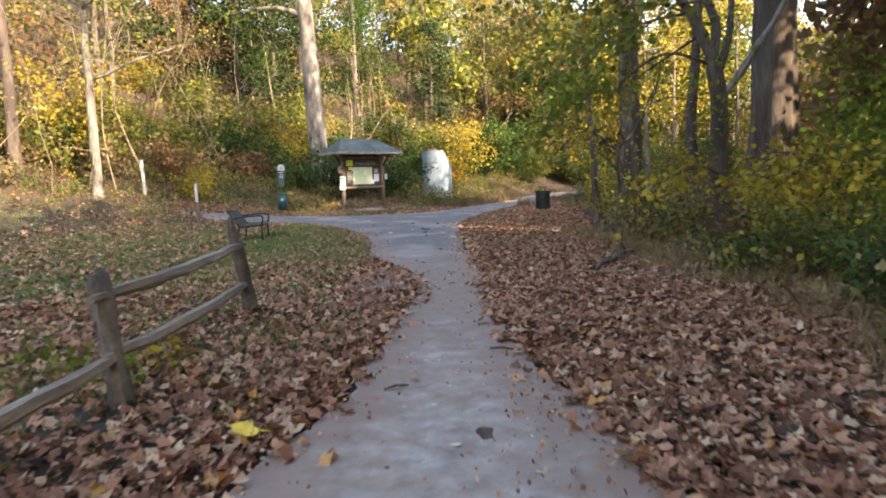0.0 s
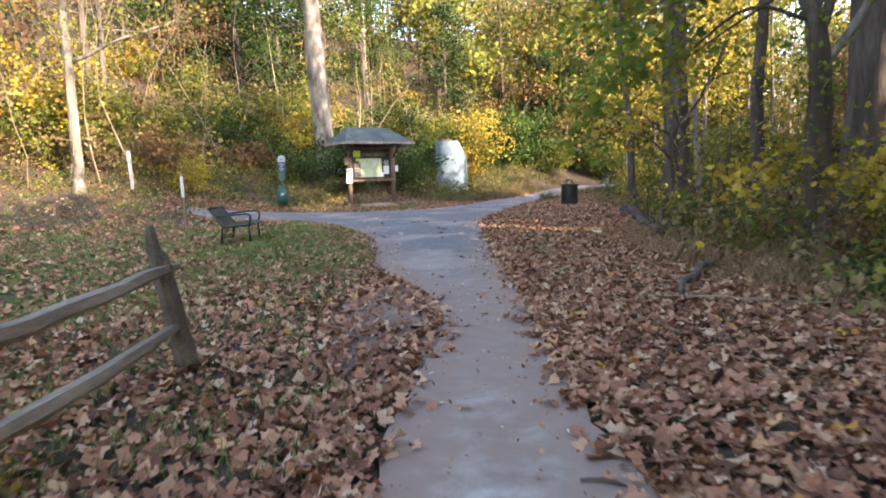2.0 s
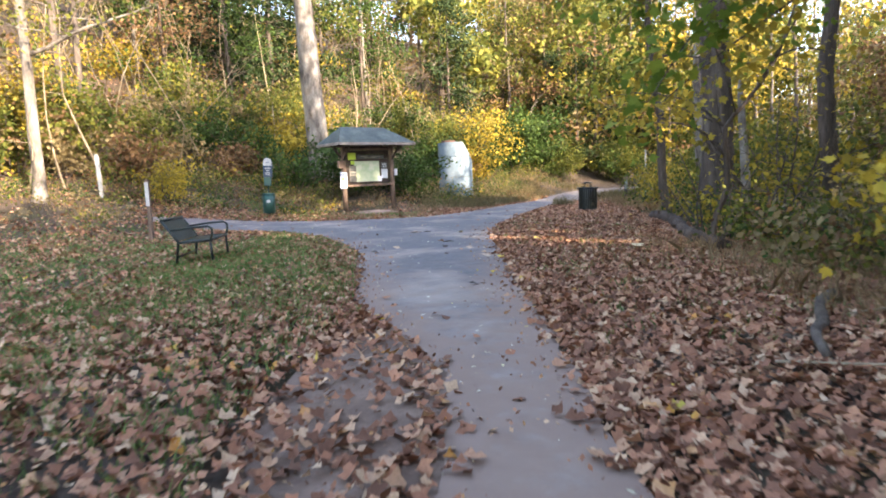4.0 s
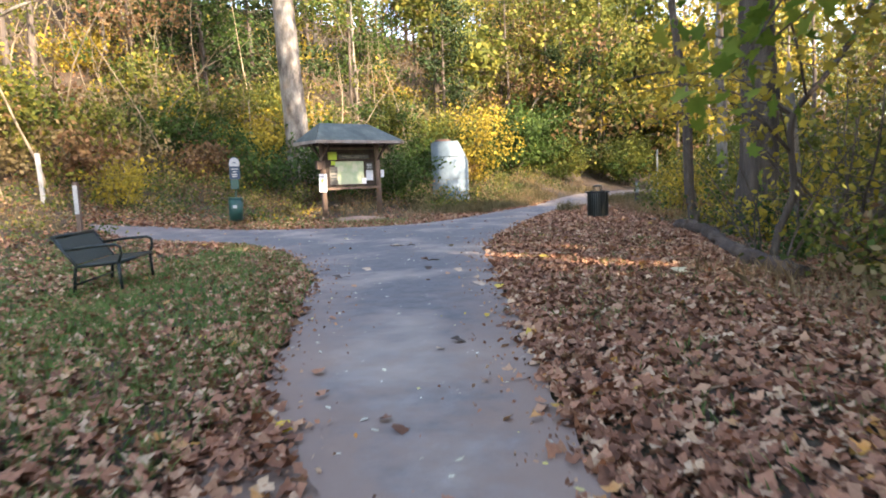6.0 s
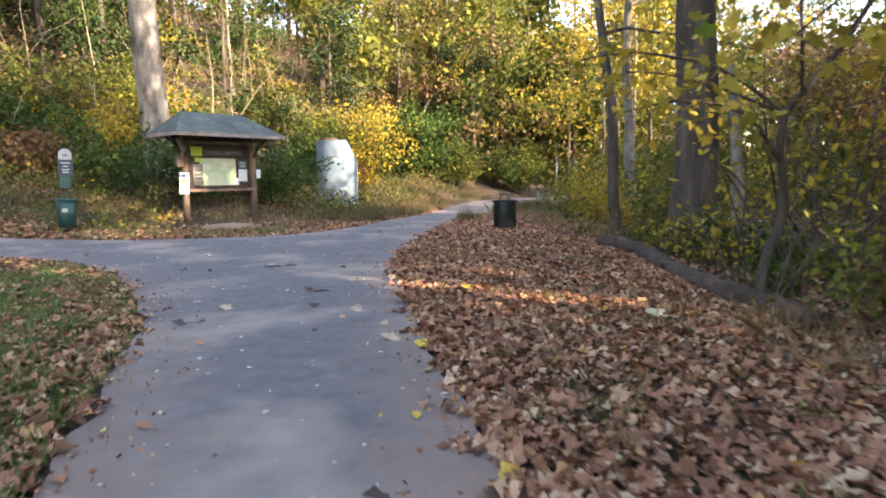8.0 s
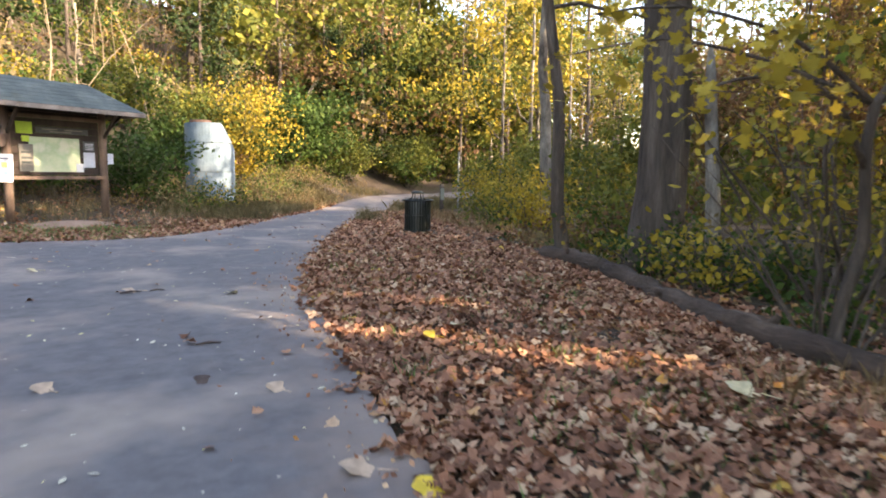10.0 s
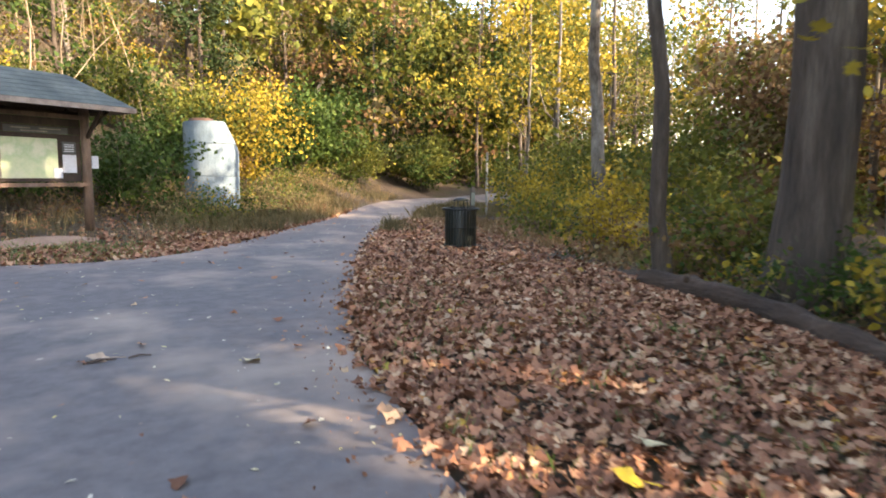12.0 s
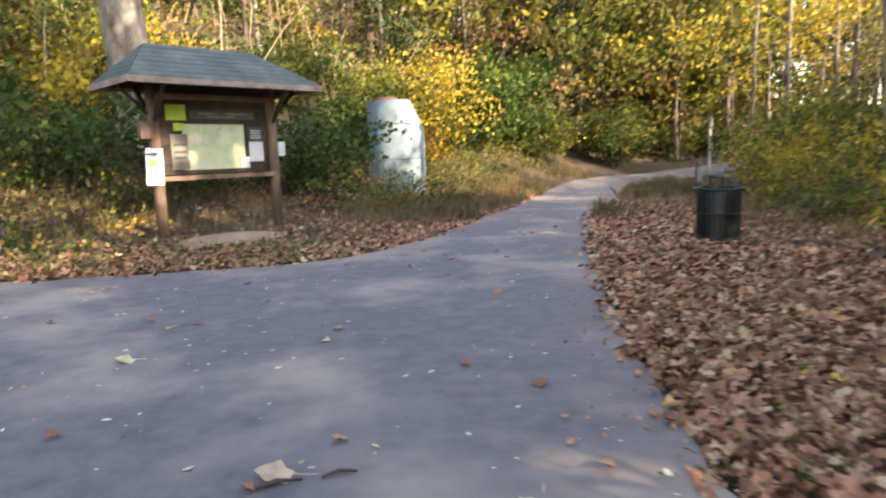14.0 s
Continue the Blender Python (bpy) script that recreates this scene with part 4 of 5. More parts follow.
def bank_spots(rng, n):
    s = rng.uniform(-3.2, 3.0, n)
    a = rng.uniform(-22, 17, n)
    p = np.stack((-0.75 * s + 0.66 * a, 0.66 * s + 0.75 * a), 1)
    x, y = p[:, 0], p[:, 1]
    gone = (np.hypot(x - 4.8, y - 5.6) < 1.3) | ((x > 0.0) & (x < 3.6) & (y < 0.4)) | ((x > -3.2) & (x < 0.2) & (y < -4.3)) | (y < -9)
    near = np.min(np.linalg.norm(p[:, None] - FAR_EDGE[None, ::3], axis=2), axis=1)
    return p[~gone & (near > 1.3)]


def foot_height(rng, n):
    return rng.random(n) ** 2 * 0.75


for k, (word, mat, n) in enumerate((("olive", M_OLIVE, 190), ("rust-brown", M_RUST, 80), ("green", M_GREEN, 190), ("tan", M_TAN, 130), ("yellow", M_YELLOW, 24))):
    brush("bank_brush", f"low {word} weeds along the foot of the bank", mat, int(n * 1.3), 60, 140 + k, bank_spots, foot_height, 0.085, 0.3)
    brush("edge_brush", f"low {word} weeds and seedlings at the wood's edge", mat, int(n * (0.8, 1.2, 0.5, 1.1, 1.0)[k]), 40, 120 + k, verge_spots, foot_height, 0.095, 0.26)
for k, (word, mat, n) in enumerate((("olive", M_OLIVE, 420), ("yellow", M_YELLOW, 300), ("rust-brown", M_RUST, 330), ("tan", M_TAN, 240), ("green", M_GREEN, 150))):
    brush("far_woods", f"distant {word} woodland foliage beyond the path", mat, int(n * 1.7), 60, 110 + k, east_spots, tall_height, 0.3, 0.8)


def thicket_spots(rng, n):
    turn, d = np.arctan(rng.uniform(0.6, 1.7, n)), rng.uniform(27, 44, n)
    p = np.stack((4.8 + np.sin(turn) * d, -17 + np.cos(turn) * d), 1)
    return p[p[:, 0] > 18 + np.maximum(0, p[:, 1] + 4) * 0.75]


def thicket_height(rng, n):
    return rng.random(n) * 6.9


for k, (word, mat, n) in enumerate((("rust-brown", M_RUST, 420), ("tan", M_TAN, 200), ("olive", M_OLIVE, 240))):
    brush("far_thicket", f"distant {word} thicket under the open sky", mat, n, 70, 160 + k, thicket_spots, thicket_height, 0.26, 0.75)


# ---- bare stems, vines and dead limbs on the hillside ----
def bare_stems():
    rng = np.random.default_rng(130)
    bm = bmesh.new()
    for i in range(400):
        s, a = 1.5 + rng.random() ** 1.5 * 20, rng.uniform(-28, 44)
        x, y = on_slope(s, a)
        if not clear_of_way(x, y, 1.2) or math.hypot(x - 5, y - 5) < 2.4 or (x > 1 and s < 3.4):
            continue
        fallen = i % 9 == 0
        way = (rng.normal() * 0.3, rng.normal() * 0.3, 1.0) if not fallen else (rng.normal(), rng.normal(), 0.7)
        bp, br = branch(rng, (x, y, up(x, y) - 0.1), way, rng.uniform(2.5, 8.0), rng.uniform(0.015, 0.05), 6, 0.0, 0.13)
        tube(bm, bp, br, 4, cap=False)
        for j in (3, 4, 5):
            tp, tr = branch(rng, bp[j], (rng.normal(), rng.normal(), 0.5), rng.uniform(0.6, 1.6), br[j] * 0.6, 3)
            tube(bm, tp, tr, 3, cap=False)
    ob = part("bare_stems", bm, M_STEM)
    tagged(ob, "tangle of bare pale stems and vines on the hillside", "undergrowth", kind="stuff")


bare_stems()


# ---- the information board ----
M_POST = mottled("stained_post", [(0.25, (0.075, 0.05, 0.037)), (0.6, (0.17, 0.115, 0.085)), (0.85, (0.29, 0.215, 0.165))], 3, 30, 0.85, 0, 0.6, 0.01, (1, 1, 0.2), 0.7)
M_DARKWOOD = mottled("dark_boards", [(0.25, (0.022, 0.016, 0.013)), (0.6, (0.055, 0.037, 0.028)), (0.85, (0.1, 0.066, 0.05))], 3, 30, 0.8, 0, 0.5, 0.01, (1, 1, 0.2), 0.7)
M_SHINGLE = mottled("green_shingle", [(0.25, (0.045, 0.062, 0.06)), (0.55, (0.085, 0.108, 0.104)), (0.8, (0.16, 0.18, 0.165))], 2, 60, 0.9, 0, 0.5, 0.008)
M_FASCIA = mottled("faded_fascia", [(0.25, (0.14, 0.11, 0.09)), (0.7, (0.34, 0.29, 0.245))], 4, 40, 0.85, 0, 0.4, 0.006)
M_MAP = mottled("map_print", [(0.3, (0.62, 0.64, 0.52)), (0.45, (0.52, 0.6, 0.4)), (0.55, (0.4, 0.54, 0.33)), (0.65, (0.6, 0.64, 0.5))], 1.7, 30, 0.35, 0, 0.05, 0.001, None, 0.15)
M_PAPER = plain("white_paper", (0.55, 0.6, 0.66), 0.6, 0, 0.06)
M_NOTICE_DARK = plain("dark_print", (0.06, 0.07, 0.07), 0.4)
M_NOTICE_GREEN = plain("lime_print", (0.42, 0.6, 0.06), 0.5, 0, 0.12)
M_NOTICE_GREY = plain("grey_print", (0.2, 0.19, 0.16), 0.5)
M_SIGN_YELLOW = plain("sign_yellow", (0.5, 0.42, 0.12), 0.6)
M_SIGN_BLUE = plain("sign_blue", (0.2, 0.36, 0.5), 0.6)
M_INK = plain("ink", (0.05, 0.07, 0.14), 0.6)

KA = math.degrees(math.atan2(1.44, 1.65))


def build_kiosk():
    W = 2.2
    k = thing("information_board", "roofed wooden notice board on two posts with green shingles", "notice board", pose(0.71, -2.75, 0.32, 0, 0, KA))
    for x in (0, W):
        rnd = random.Random(int(x * 10))
        part("post", tubed([(x, 0, -0.1), (x, 0, 0.8), (x, 0, 1.6), (x, 0, 2.56)], [0.095, 0.09, 0.088, 0.085], 10, rough=0.03, rnd=rnd), M_POST, k)
        for sgn in (-1, 1):
            part("brace", tubed([(x, 0, 1.75), (x, sgn * 0.62, 2.42)], [0.04, 0.04], 4), M_DARKWOOD, k)
            e = -0.55 if x == 0 else 0.55
        part("brace", tubed([(x, 0, 1.85), (x + e, 0, 2.42)], [0.04, 0.04], 4), M_DARKWOOD, k)
    # the boarded back of the panel
    for i in range(9):
        z = 0.92 + i * 0.158
        part("board", boxed(W / 2, 0.06, z + 0.075, W - 0.18, 0.04, 0.15, bevel=0.006), M_DARKWOOD, k, smooth=False)
    part("panel_frame", boxed(W / 2, -0.02, 0.86, W - 0.1, 0.13, 0.08, bevel=0.01), M_POST, k, smooth=False)
    part("panel_frame", boxed(W / 2, -0.02, 2.22, W - 0.1, 0.13, 0.08, bevel=0.01), M_POST, k, smooth=False)
    for name, x, z, w, h, mat, lab in (("map_sheet", 1.06, 1.38, 1.14, 0.78, M_MAP, "pale green trail map sheet"), ("notice_sheet", 1.86, 1.28, 0.28, 0.36, M_PAPER, "white paper notice"),
                                      ("notice_sheet", 1.86, 1.6, 0.28, 0.24, M_NOTICE_DARK, "dark printed notice"), ("notice_sheet", 0.42, 1.3, 0.3, 0.6, M_NOTICE_GREY, "grey printed panel"),
                                      ("notice_sheet", 0.4, 1.96, 0.34, 0.26, M_NOTICE_GREEN, "lime green notice"), ("notice_sheet", 0.42, 1.72, 0.16, 0.13, M_NOTICE_GREEN, "small lime green notice"),
                                      ("notice_sheet", 1.25, 1.93, 1.2, 0.13, M_NOTICE_DARK, "dark header strip"), ("notice_sheet", 1.62, 1.09, 0.18, 0.2, M_PAPER, "small white paper")):
        part(name, boxed(x, 0.03 if "map" in name else 0.024, z, w, 0.012, h), mat, k, lab, False)
    for z in (1.66, 1.62, 1.57, 1.53):
        part("print_bar", boxed(1.86, 0.015, z, 0.2, 0.004, 0.018), M_PAPER, k, "white line of small print", False)
    for x, z, w in ((0.95, 1.95, 0.35), (1.5, 1.95, 0.42), (1.2, 1.9, 0.5)):
        part("print_bar", boxed(x, 0.015, z, w, 0.004, 0.022), M_NOTICE_GREY, k, "faded line of print", False)
    for z in (1.2, 1.3, 1.42):
        part("print_bar", boxed(0.42, 0.015, z, 0.22, 0.004, 0.05), M_NOTICE_DARK, k, "dark printed block", False)
    # hip roof with an overhang all round
    oz, rz, ox, oy = 2.43, 3.04, 0.62, 0.78
    c = [(-ox, -oy, oz), (W + ox, -oy, oz), (W + ox, oy, oz), (-ox, oy, oz), (-0.02, 0, rz), (W - 0.32, 0, rz)]
    bm = bmesh.new()
    vs = [bm.verts.new(p) for p in c] + [bm.verts.new((p[0] * 1.0, p[1], p[2] - 0.04)) for p in c]
    for f in ((0, 1, 5, 4), (1, 2, 5), (2, 3, 4, 5), (3, 0, 4), (6, 7, 1, 0), (7, 8, 2, 1), (8, 9, 3, 2), (9, 6, 0, 3), (10, 11, 7, 6), (11, 8, 7), (11, 10, 9, 8), (10, 6, 9)):
        bm.faces.new([vs[i] for i in f])
    bmesh.ops.recalc_face_normals(bm, faces=bm.faces)
    roof = part("roof", bm, M_DARKWOOD, k, "dark board roof deck", False)
    # shingle courses, lapped
    def course(a, b, d, e, n):
        for i in range(n):
            t0, t1 = i / n, min(1.0, (i + 1.25) / n)
            A, B = Vector(a).lerp(Vector(d), t0), Vector(b).lerp(Vector(e), t0)
            C, D = Vector(b).lerp(Vector(e), t1), Vector(a).lerp(Vector(d), t1)
            nrm = (B - A).cross(D - A).normalized()
            bmc = bmesh.new()
            lo = [bmc.verts.new(p + nrm * q) for p, q in ((A, 0.015), (B, 0.015), (C, 0.008), (D, 0.008))]
            un = [bmc.verts.new(p + nrm * 0.004) for p in (A, B)]
            bmc.faces.new(lo)
            bmc.faces.new((un[0], un[1], lo[1], lo[0]))
            part("shingle_course", bmc, M_SHINGLE, roof, smooth=False)
    course(c[0], c[1], c[4], c[5], 7)
    course(c[2], c[3], c[5], c[4], 7)
    course(c[1], c[2], c[5], c[5], 7)
    course(c[3], c[0], c[4], c[4], 7)
    for x, y, sx, sy in ((W / 2, -oy, W + 2 * ox + 0.04, 0.03), (W / 2, oy, W + 2 * ox + 0.04, 0.03), (-ox, 0, 0.03, 2 * oy), (W + ox, 0, 0.03, 2 * oy)):
        part("fascia", boxed(x, y, oz - 0.045, sx, sy, 0.1), M_FASCIA, k, smooth=False)
    part("beam", boxed(W / 2, 0, 2.47, W + 0.5, 0.1, 0.12), M_DARKWOOD, k, smooth=False)
    # leaflet box and signs on the posts
    sign = part("post_sign", boxed(-0.14, -0.115, 1.06, 0.28, 0.02, 0.6, pose(0, 0, 0, 0, 3, 0)), M_PAPER, k, "white trail sign on the post", False)
    for x, z, w, h, mat in ((-0.13, 1.27, 0.18, 0.03, M_INK), (-0.12, 1.13, 0.12, 0.12, M_SIGN_YELLOW), (-0.12, 0.95, 0.13, 0.1, M_SIGN_BLUE), (-0.12, 0.85, 0.16, 0.016, M_NOTICE_GREY), (-0.12, 0.82, 0.14, 0.016, M_NOTICE_GREY)):
        part("print_bar", boxed(x, -0.128, z, w, 0.004, h), mat, sign, smooth=False)
    part("leaflet_box", boxed(-0.16, -0.06, 1.66, 0.2, 0.14, 0.28, bevel=0.01), M_POST, k, "wooden leaflet box", False)
    part("post_sign", boxed(W + 0.12, -0.1, 1.32, 0.14, 0.02, 0.26), M_PAPER, k, "small white sign on the post", False)


build_kiosk()

# ---- concrete stack ----
M_CONCRETE = mottled("pale_concrete", [(0.25, (0.1, 0.145, 0.175)), (0.5, (0.15, 0.212, 0.255)), (0.75, (0.22, 0.28, 0.315))], 1.6, 26, 0.85, 0, 0.4, 0.008)
M_RUSTY = plain("rusty_iron", (0.09, 0.05, 0.035), 0.85)


def build_tank():
    k = thing("concrete_stack", "pale bluish concrete pipe stack with a slanted shoulder and rusty cap", "concrete pipe", pose(4.85, 6.2, 0.2, 0, 0, 8))
    R = 0.86
    for i, (z0, z1) in enumerate(((-0.1, 1.126), (1.134, 2.166), (2.174, 2.88))):
        bm = bmesh.new()
        bmesh.ops.create_cone(bm, cap_ends=True, segments=48, radius1=R, radius2=R, depth=z1 - z0, matrix=Matrix.Translation((0, 0, (z0 + z1) / 2)))
        if i > 0:
            g = bm.verts[:] + bm.edges[:] + bm.faces[:]
            r = bmesh.ops.bisect_plane(bm, geom=g, plane_co=(0.3, 0, 2.88), plane_no=(0.85, 0, 0.5), clear_outer=True)
            es = [e for e in r["geom_cut"] if isinstance(e, bmesh.types.BMEdge)]
            bmesh.ops.edgeloop_fill(bm, edges=es)
        es = [e for e in bm.edges if len(e.link_faces) == 2 and e.calc_face_angle(0) > 0.6]
        bmesh.ops.bevel(bm, geom=es, offset=0.02, segments=2, affect="EDGES")
        ob = part("pipe_ring", bm, M_CONCRETE, k, smooth=False)
    bm = bmesh.new()
    bmesh.ops.create_cone(bm, cap_ends=True, segments=32, radius1=0.4, radius2=0.37, depth=0.12, matrix=Matrix.Translation((-0.3, 0, 2.935)))
    part("cap", bm, M_RUSTY, k, "rusty iron cap", False)


build_tank()

# ---- litter bin ----
M_BIN = plain("dark_green_steel", (0.007, 0.012, 0.01), 0.45, 0.2)
M_BIN_LID = plain("bin_lid_steel", (0.025, 0.032, 0.03), 0.35, 0.4)


def build_bin():
    k = thing("litter_bin", "dark green slatted steel litter bin with raised lid", "litter bin", pose(9.42, -4.62, 0.0))
    R, H = 0.31, 0.78
    bm = bmesh.new()
    bmesh.ops.create_cone(bm, cap_ends=True, segments=32, radius1=R - 0.05, radius2=R - 0.04, depth=H - 0.06, matrix=Matrix.Translation((0, 0, H / 2)))
    part("liner", bm, M_NOTICE_DARK, k)
    n = 30
    for i in range(n):
        a = 2 * math.pi * i / n
        part("slat", boxed(0, 0, H / 2 + 0.02, 0.012, 0.042, H - 0.04, pose(math.cos(a) * R * 0.98, math.sin(a) * R * 0.98, 0, 0, 0, math.degrees(a))), M_BIN, k, smooth=False)
    def ring(name, r, z, w, mat):
        pts = [(math.cos(t) * r, math.sin(t) * r, z) for t in np.linspace(0, 2 * math.pi, 33)]
        part(name, tubed(pts, [w] * 33, 6, cap=False), mat, k)
    ring("hoop", R + 0.045, H, 0.024, M_BIN)
    ring("hoop", R + 0.005, 0.06, 0.018, M_BIN)
    ring("hoop", R + 0.008, 0.42, 0.012, M_BIN)
    bm = bmesh.new()
    bmesh.ops.create_cone(bm, cap_ends=True, segments=32, radius1=0.18, radius2=0.09, depth=0.06, matrix=Matrix.Translation((0, 0, H + 0.19)))
    part("lid", bm, M_BIN_LID, k, "shallow steel rain lid")
    for i in range(4):
        a = math.pi / 4 + i * math.pi / 2
        part("lid_leg", tubed([(math.cos(a) * R * 0.9, math.sin(a) * R * 0.9, H), (math.cos(a) * 0.15, math.sin(a) * 0.15, H + 0.05), (math.cos(a) * 0.13, math.sin(a) * 0.13, H + 0.17)], [0.012, 0.012, 0.012], 6), M_BIN, k)


build_bin()

# ---- split-rail fence ----
M_RAIL = mottled("silvered_rail", [(0.25, (0.09, 0.075, 0.06)), (0.5, (0.2, 0.17, 0.135)), (0.8, (0.36, 0.315, 0.25))], 3.0, 34, 0.9, 0, 0.9, 0.02, (1, 0.15, 1), 0.8)
def build_fence():
    k = thing("split_rail_fence", "weathered grey split-rail fence with two rails and gnarled posts", "fence", pose(0, 0, 0))
    posts = [(3.12, -30.6), (3.13, -27.5), (3.07, -24.5)]
    rnd = random.Random(4)
    for i, (x, y) in enumerate(posts):
        lx, ly = ((-0.08, 0.0), (-0.13, 0.05), (-0.12, -0.12))[i]
        spine = [(x + lx * z, y + ly * z, z) for z in (-0.12, 0.05, 0.2, 0.34, 0.46, 0.6, 0.7)]
        bm = tubed(spine, [0.095, 0.09, 0.08, 0.066, 0.072, 0.07, 0.064], 8, rough=0.08, rnd=rnd, flat=0.8, ridge=0.14)
        # the head is split by weather into two uneven prongs
        for side, tall in ((-1, 0.37 if i == 2 else 0.16), (1, 0.2)):
            q = 0.026 * side
            tube(bm, [(x + lx * 0.62 + q * 0.4, y + ly * 0.62 + q, 0.6), (x + lx * 0.76 + q * 0.5, y + ly * 0.76 + q * 1.1, 0.76), (x + lx * 0.9 + q * 0.6, y + ly * 0.9 + q, 0.7 + tall * 0.85),
                      (x + lx + q * 0.3, y + ly + q * 0.8, 0.72 + tall)], [0.056, 0.05, 0.042, 0.024], 6, rough=0.12, rnd=rnd, ridge=0.14)
        part("post", bm, M_WOOD, k, smooth=False)
    for (x0, y0), (x1, y1) in zip(posts, posts[1:]):
        for z0, z1 in ((0.36, 0.33), (0.75, 0.77))[:1 if y0 < -30 else 2]:
            pts = [(x0 + (x1 - x0) * t + rnd.uniform(-0.012, 0.012) - (0.08 if z0 > 0.5 else 0.04), y0 + (y1 - y0) * t, z0 + (z1 - z0) * t + rnd.uniform(-0.012, 0.012) - 0.03 * math.sin(t * 3.14)) for t in np.linspace(-0.04, 1.04, 12)]
            part("rail", tubed(pts, [0.034, 0.052, 0.06, 0.066, 0.062, 0.07, 0.066, 0.07, 0.064, 0.066, 0.052, 0.034], 6, rough=0.07, rnd=rnd, flat=0.75, ridge=0.14), M_RAIL, k, smooth=False)


build_fence()

# ---- bench ----
M_BENCH = plain("green_bench_steel", (0.008, 0.017, 0.014), 0.45, 0.2)


def build_bench():
    k = thing("park_bench", "dark green metal park bench with a reclined back on grass", "bench", pose(0.13, -15.9, 0.0, 0, 0, 9))
    L = 1.28
    for y in (0, L):
        part("leg", tubed([(0.0, y, 0), (0.03, y, 0.3), (0.05, y, 0.42), (-0.2, y, 0.79)], [0.024] * 4, 8), M_BENCH, k)
        part("leg", tubed([(0.6, y, 0), (0.58, y, 0.42)], [0.024] * 2, 8), M_BENCH, k)
        part("armrest", tubed([(-0.09, y, 0.62), (0.3, y, 0.66), (0.56, y, 0.67), (0.62, y, 0.63), (0.62, y, 0.53), (0.58, y, 0.42)], [0.02] * 6, 8), M_BENCH, k)
        part("seat_rail", tubed([(0.03, y, 0.4), (0.6, y, 0.43)], [0.022] * 2, 8), M_BENCH, k)
    part("front_rail", tubed([(0.6, 0, 0.43), (0.6, L, 0.43)], [0.022] * 2, 8), M_BENCH, k)
    part("stretcher", tubed([(0.02, 0, 0.16), (0.02, L, 0.16)], [0.014] * 2, 8), M_BENCH, k)
    for i in range(13):
        part("seat_slat", boxed(0.06 + i * 0.043, L / 2, 0.41 + 0.0017 * i, 0.039, L, 0.012, bevel=0.003), M_BENCH, k, smooth=False)
    for i in range(12):
        t = (i + 0.5) / 12
        part("back_slat", boxed(0, 0, 0, 0.012, L, 0.035, pose(0.05 - 0.25 * t, L / 2, 0.43 + 0.355 * t, 0, -35, 0), bevel=0.003), M_BENCH, k, smooth=False)
    part("top_rail", tubed([(-0.2, -0.02, 0.795), (-0.2, L + 0.02, 0.795)], [0.026] * 2, 8), M_BENCH, k)


build_bench()

# ---- waste-bag station, marker posts ----
M_STATION = plain("station_green", (0.01, 0.06, 0.05), 0.4)
M_STATION_BLUE = plain("station_blue", (0.012, 0.035, 0.07), 0.4)
M_WHITE = plain("white_paint", (0.4, 0.4, 0.385), 0.6, 0, 0.2)
M_PLATE = plain("faded_plate", (0.17, 0.2, 0.18), 0.6, 0, 0.2)
M_GALV = plain("galvanised", (0.32, 0.34, 0.34), 0.5, 0.6)


def build_station():
    k = thing("dog_waste_station", "green dog waste station with a round-topped sign, bag box and bin", "waste station", pose(-1.55, -4.9, 0.33, 0, 1.5, 12))
    part("post", boxed(0, 0.05, 0.95, 0.05, 0.05, 2.0), M_STATION, k, smooth=False)
    bm = bmesh.new()
    w, z0, z1 = 0.155, 1.28, 1.78
    prof = [(-w, z0), (w, z0)] + [(w * math.cos(t), z1 + w * math.sin(t)) for t in np.linspace(0, math.pi, 13)]
    lo = [bm.verts.new((x, 0.0, z)) for x, z in prof]
    hi = [bm.verts.new((x, 0.02, z)) for x, z in prof]
    bm.faces.new(lo)
    bm.faces.new(hi[::-1])
    for i in range(len(lo)):
        bm.faces.new((lo[i], hi[i], hi[(i + 1) % len(lo)], lo[(i + 1) % len(lo)]))
    bmesh.ops.recalc_face_normals(bm, faces=bm.faces)
    sign = part("sign", bm, M_STATION_BLUE, k, "dark blue sign with a white head", False)
    bm = bmesh.new()
    prof = [(-0.14, 1.66), (0.14, 1.66)] + [(0.14 * math.cos(t), 1.78 + 0.14 * math.sin(t)) for t in np.linspace(0, math.pi, 11)]
    bm.faces.new([bm.verts.new((x, -0.004, z)) for x, z in prof])
    part("sign_head", bm, M_WHITE, sign, "white rounded head of the sign", False)
    for z, ww in ((1.77, 0.1), (1.58, 0.2), (1.5, 0.12), (1.42, 0.16), (1.36, 0.14)):
        part("print_bar", boxed(0.0, -0.008, z, ww, 0.004, 0.03), M_INK if z > 1.7 else M_WHITE, sign, smooth=False)
    part("bag_box", boxed(0, -0.06, 1.12, 0.24, 0.14, 0.3, bevel=0.015), M_STATION, k, smooth=False)
    bm = bmesh.new()
    bmesh.ops.create_cone(bm, cap_ends=True, segments=28, radius1=0.2, radius2=0.215, depth=0.62, matrix=Matrix.Translation((0.02, -0.24, 0.36)))
    b = part("bin", bm, M_STATION, k, "dark green round bin")
    part("bin_label", boxed(0.02, -0.455, 0.46, 0.12, 0.008, 0.09), M_WHITE, b, smooth=False)
    bm = bmesh.new()
    bmesh.ops.create_cone(bm, cap_ends=True, segments=28, radius1=0.228, radius2=0.2, depth=0.06, matrix=Matrix.Translation((0.02, -0.24, 0.7)))
    part("bin_lid", bm, M_STATION, b)


build_station()


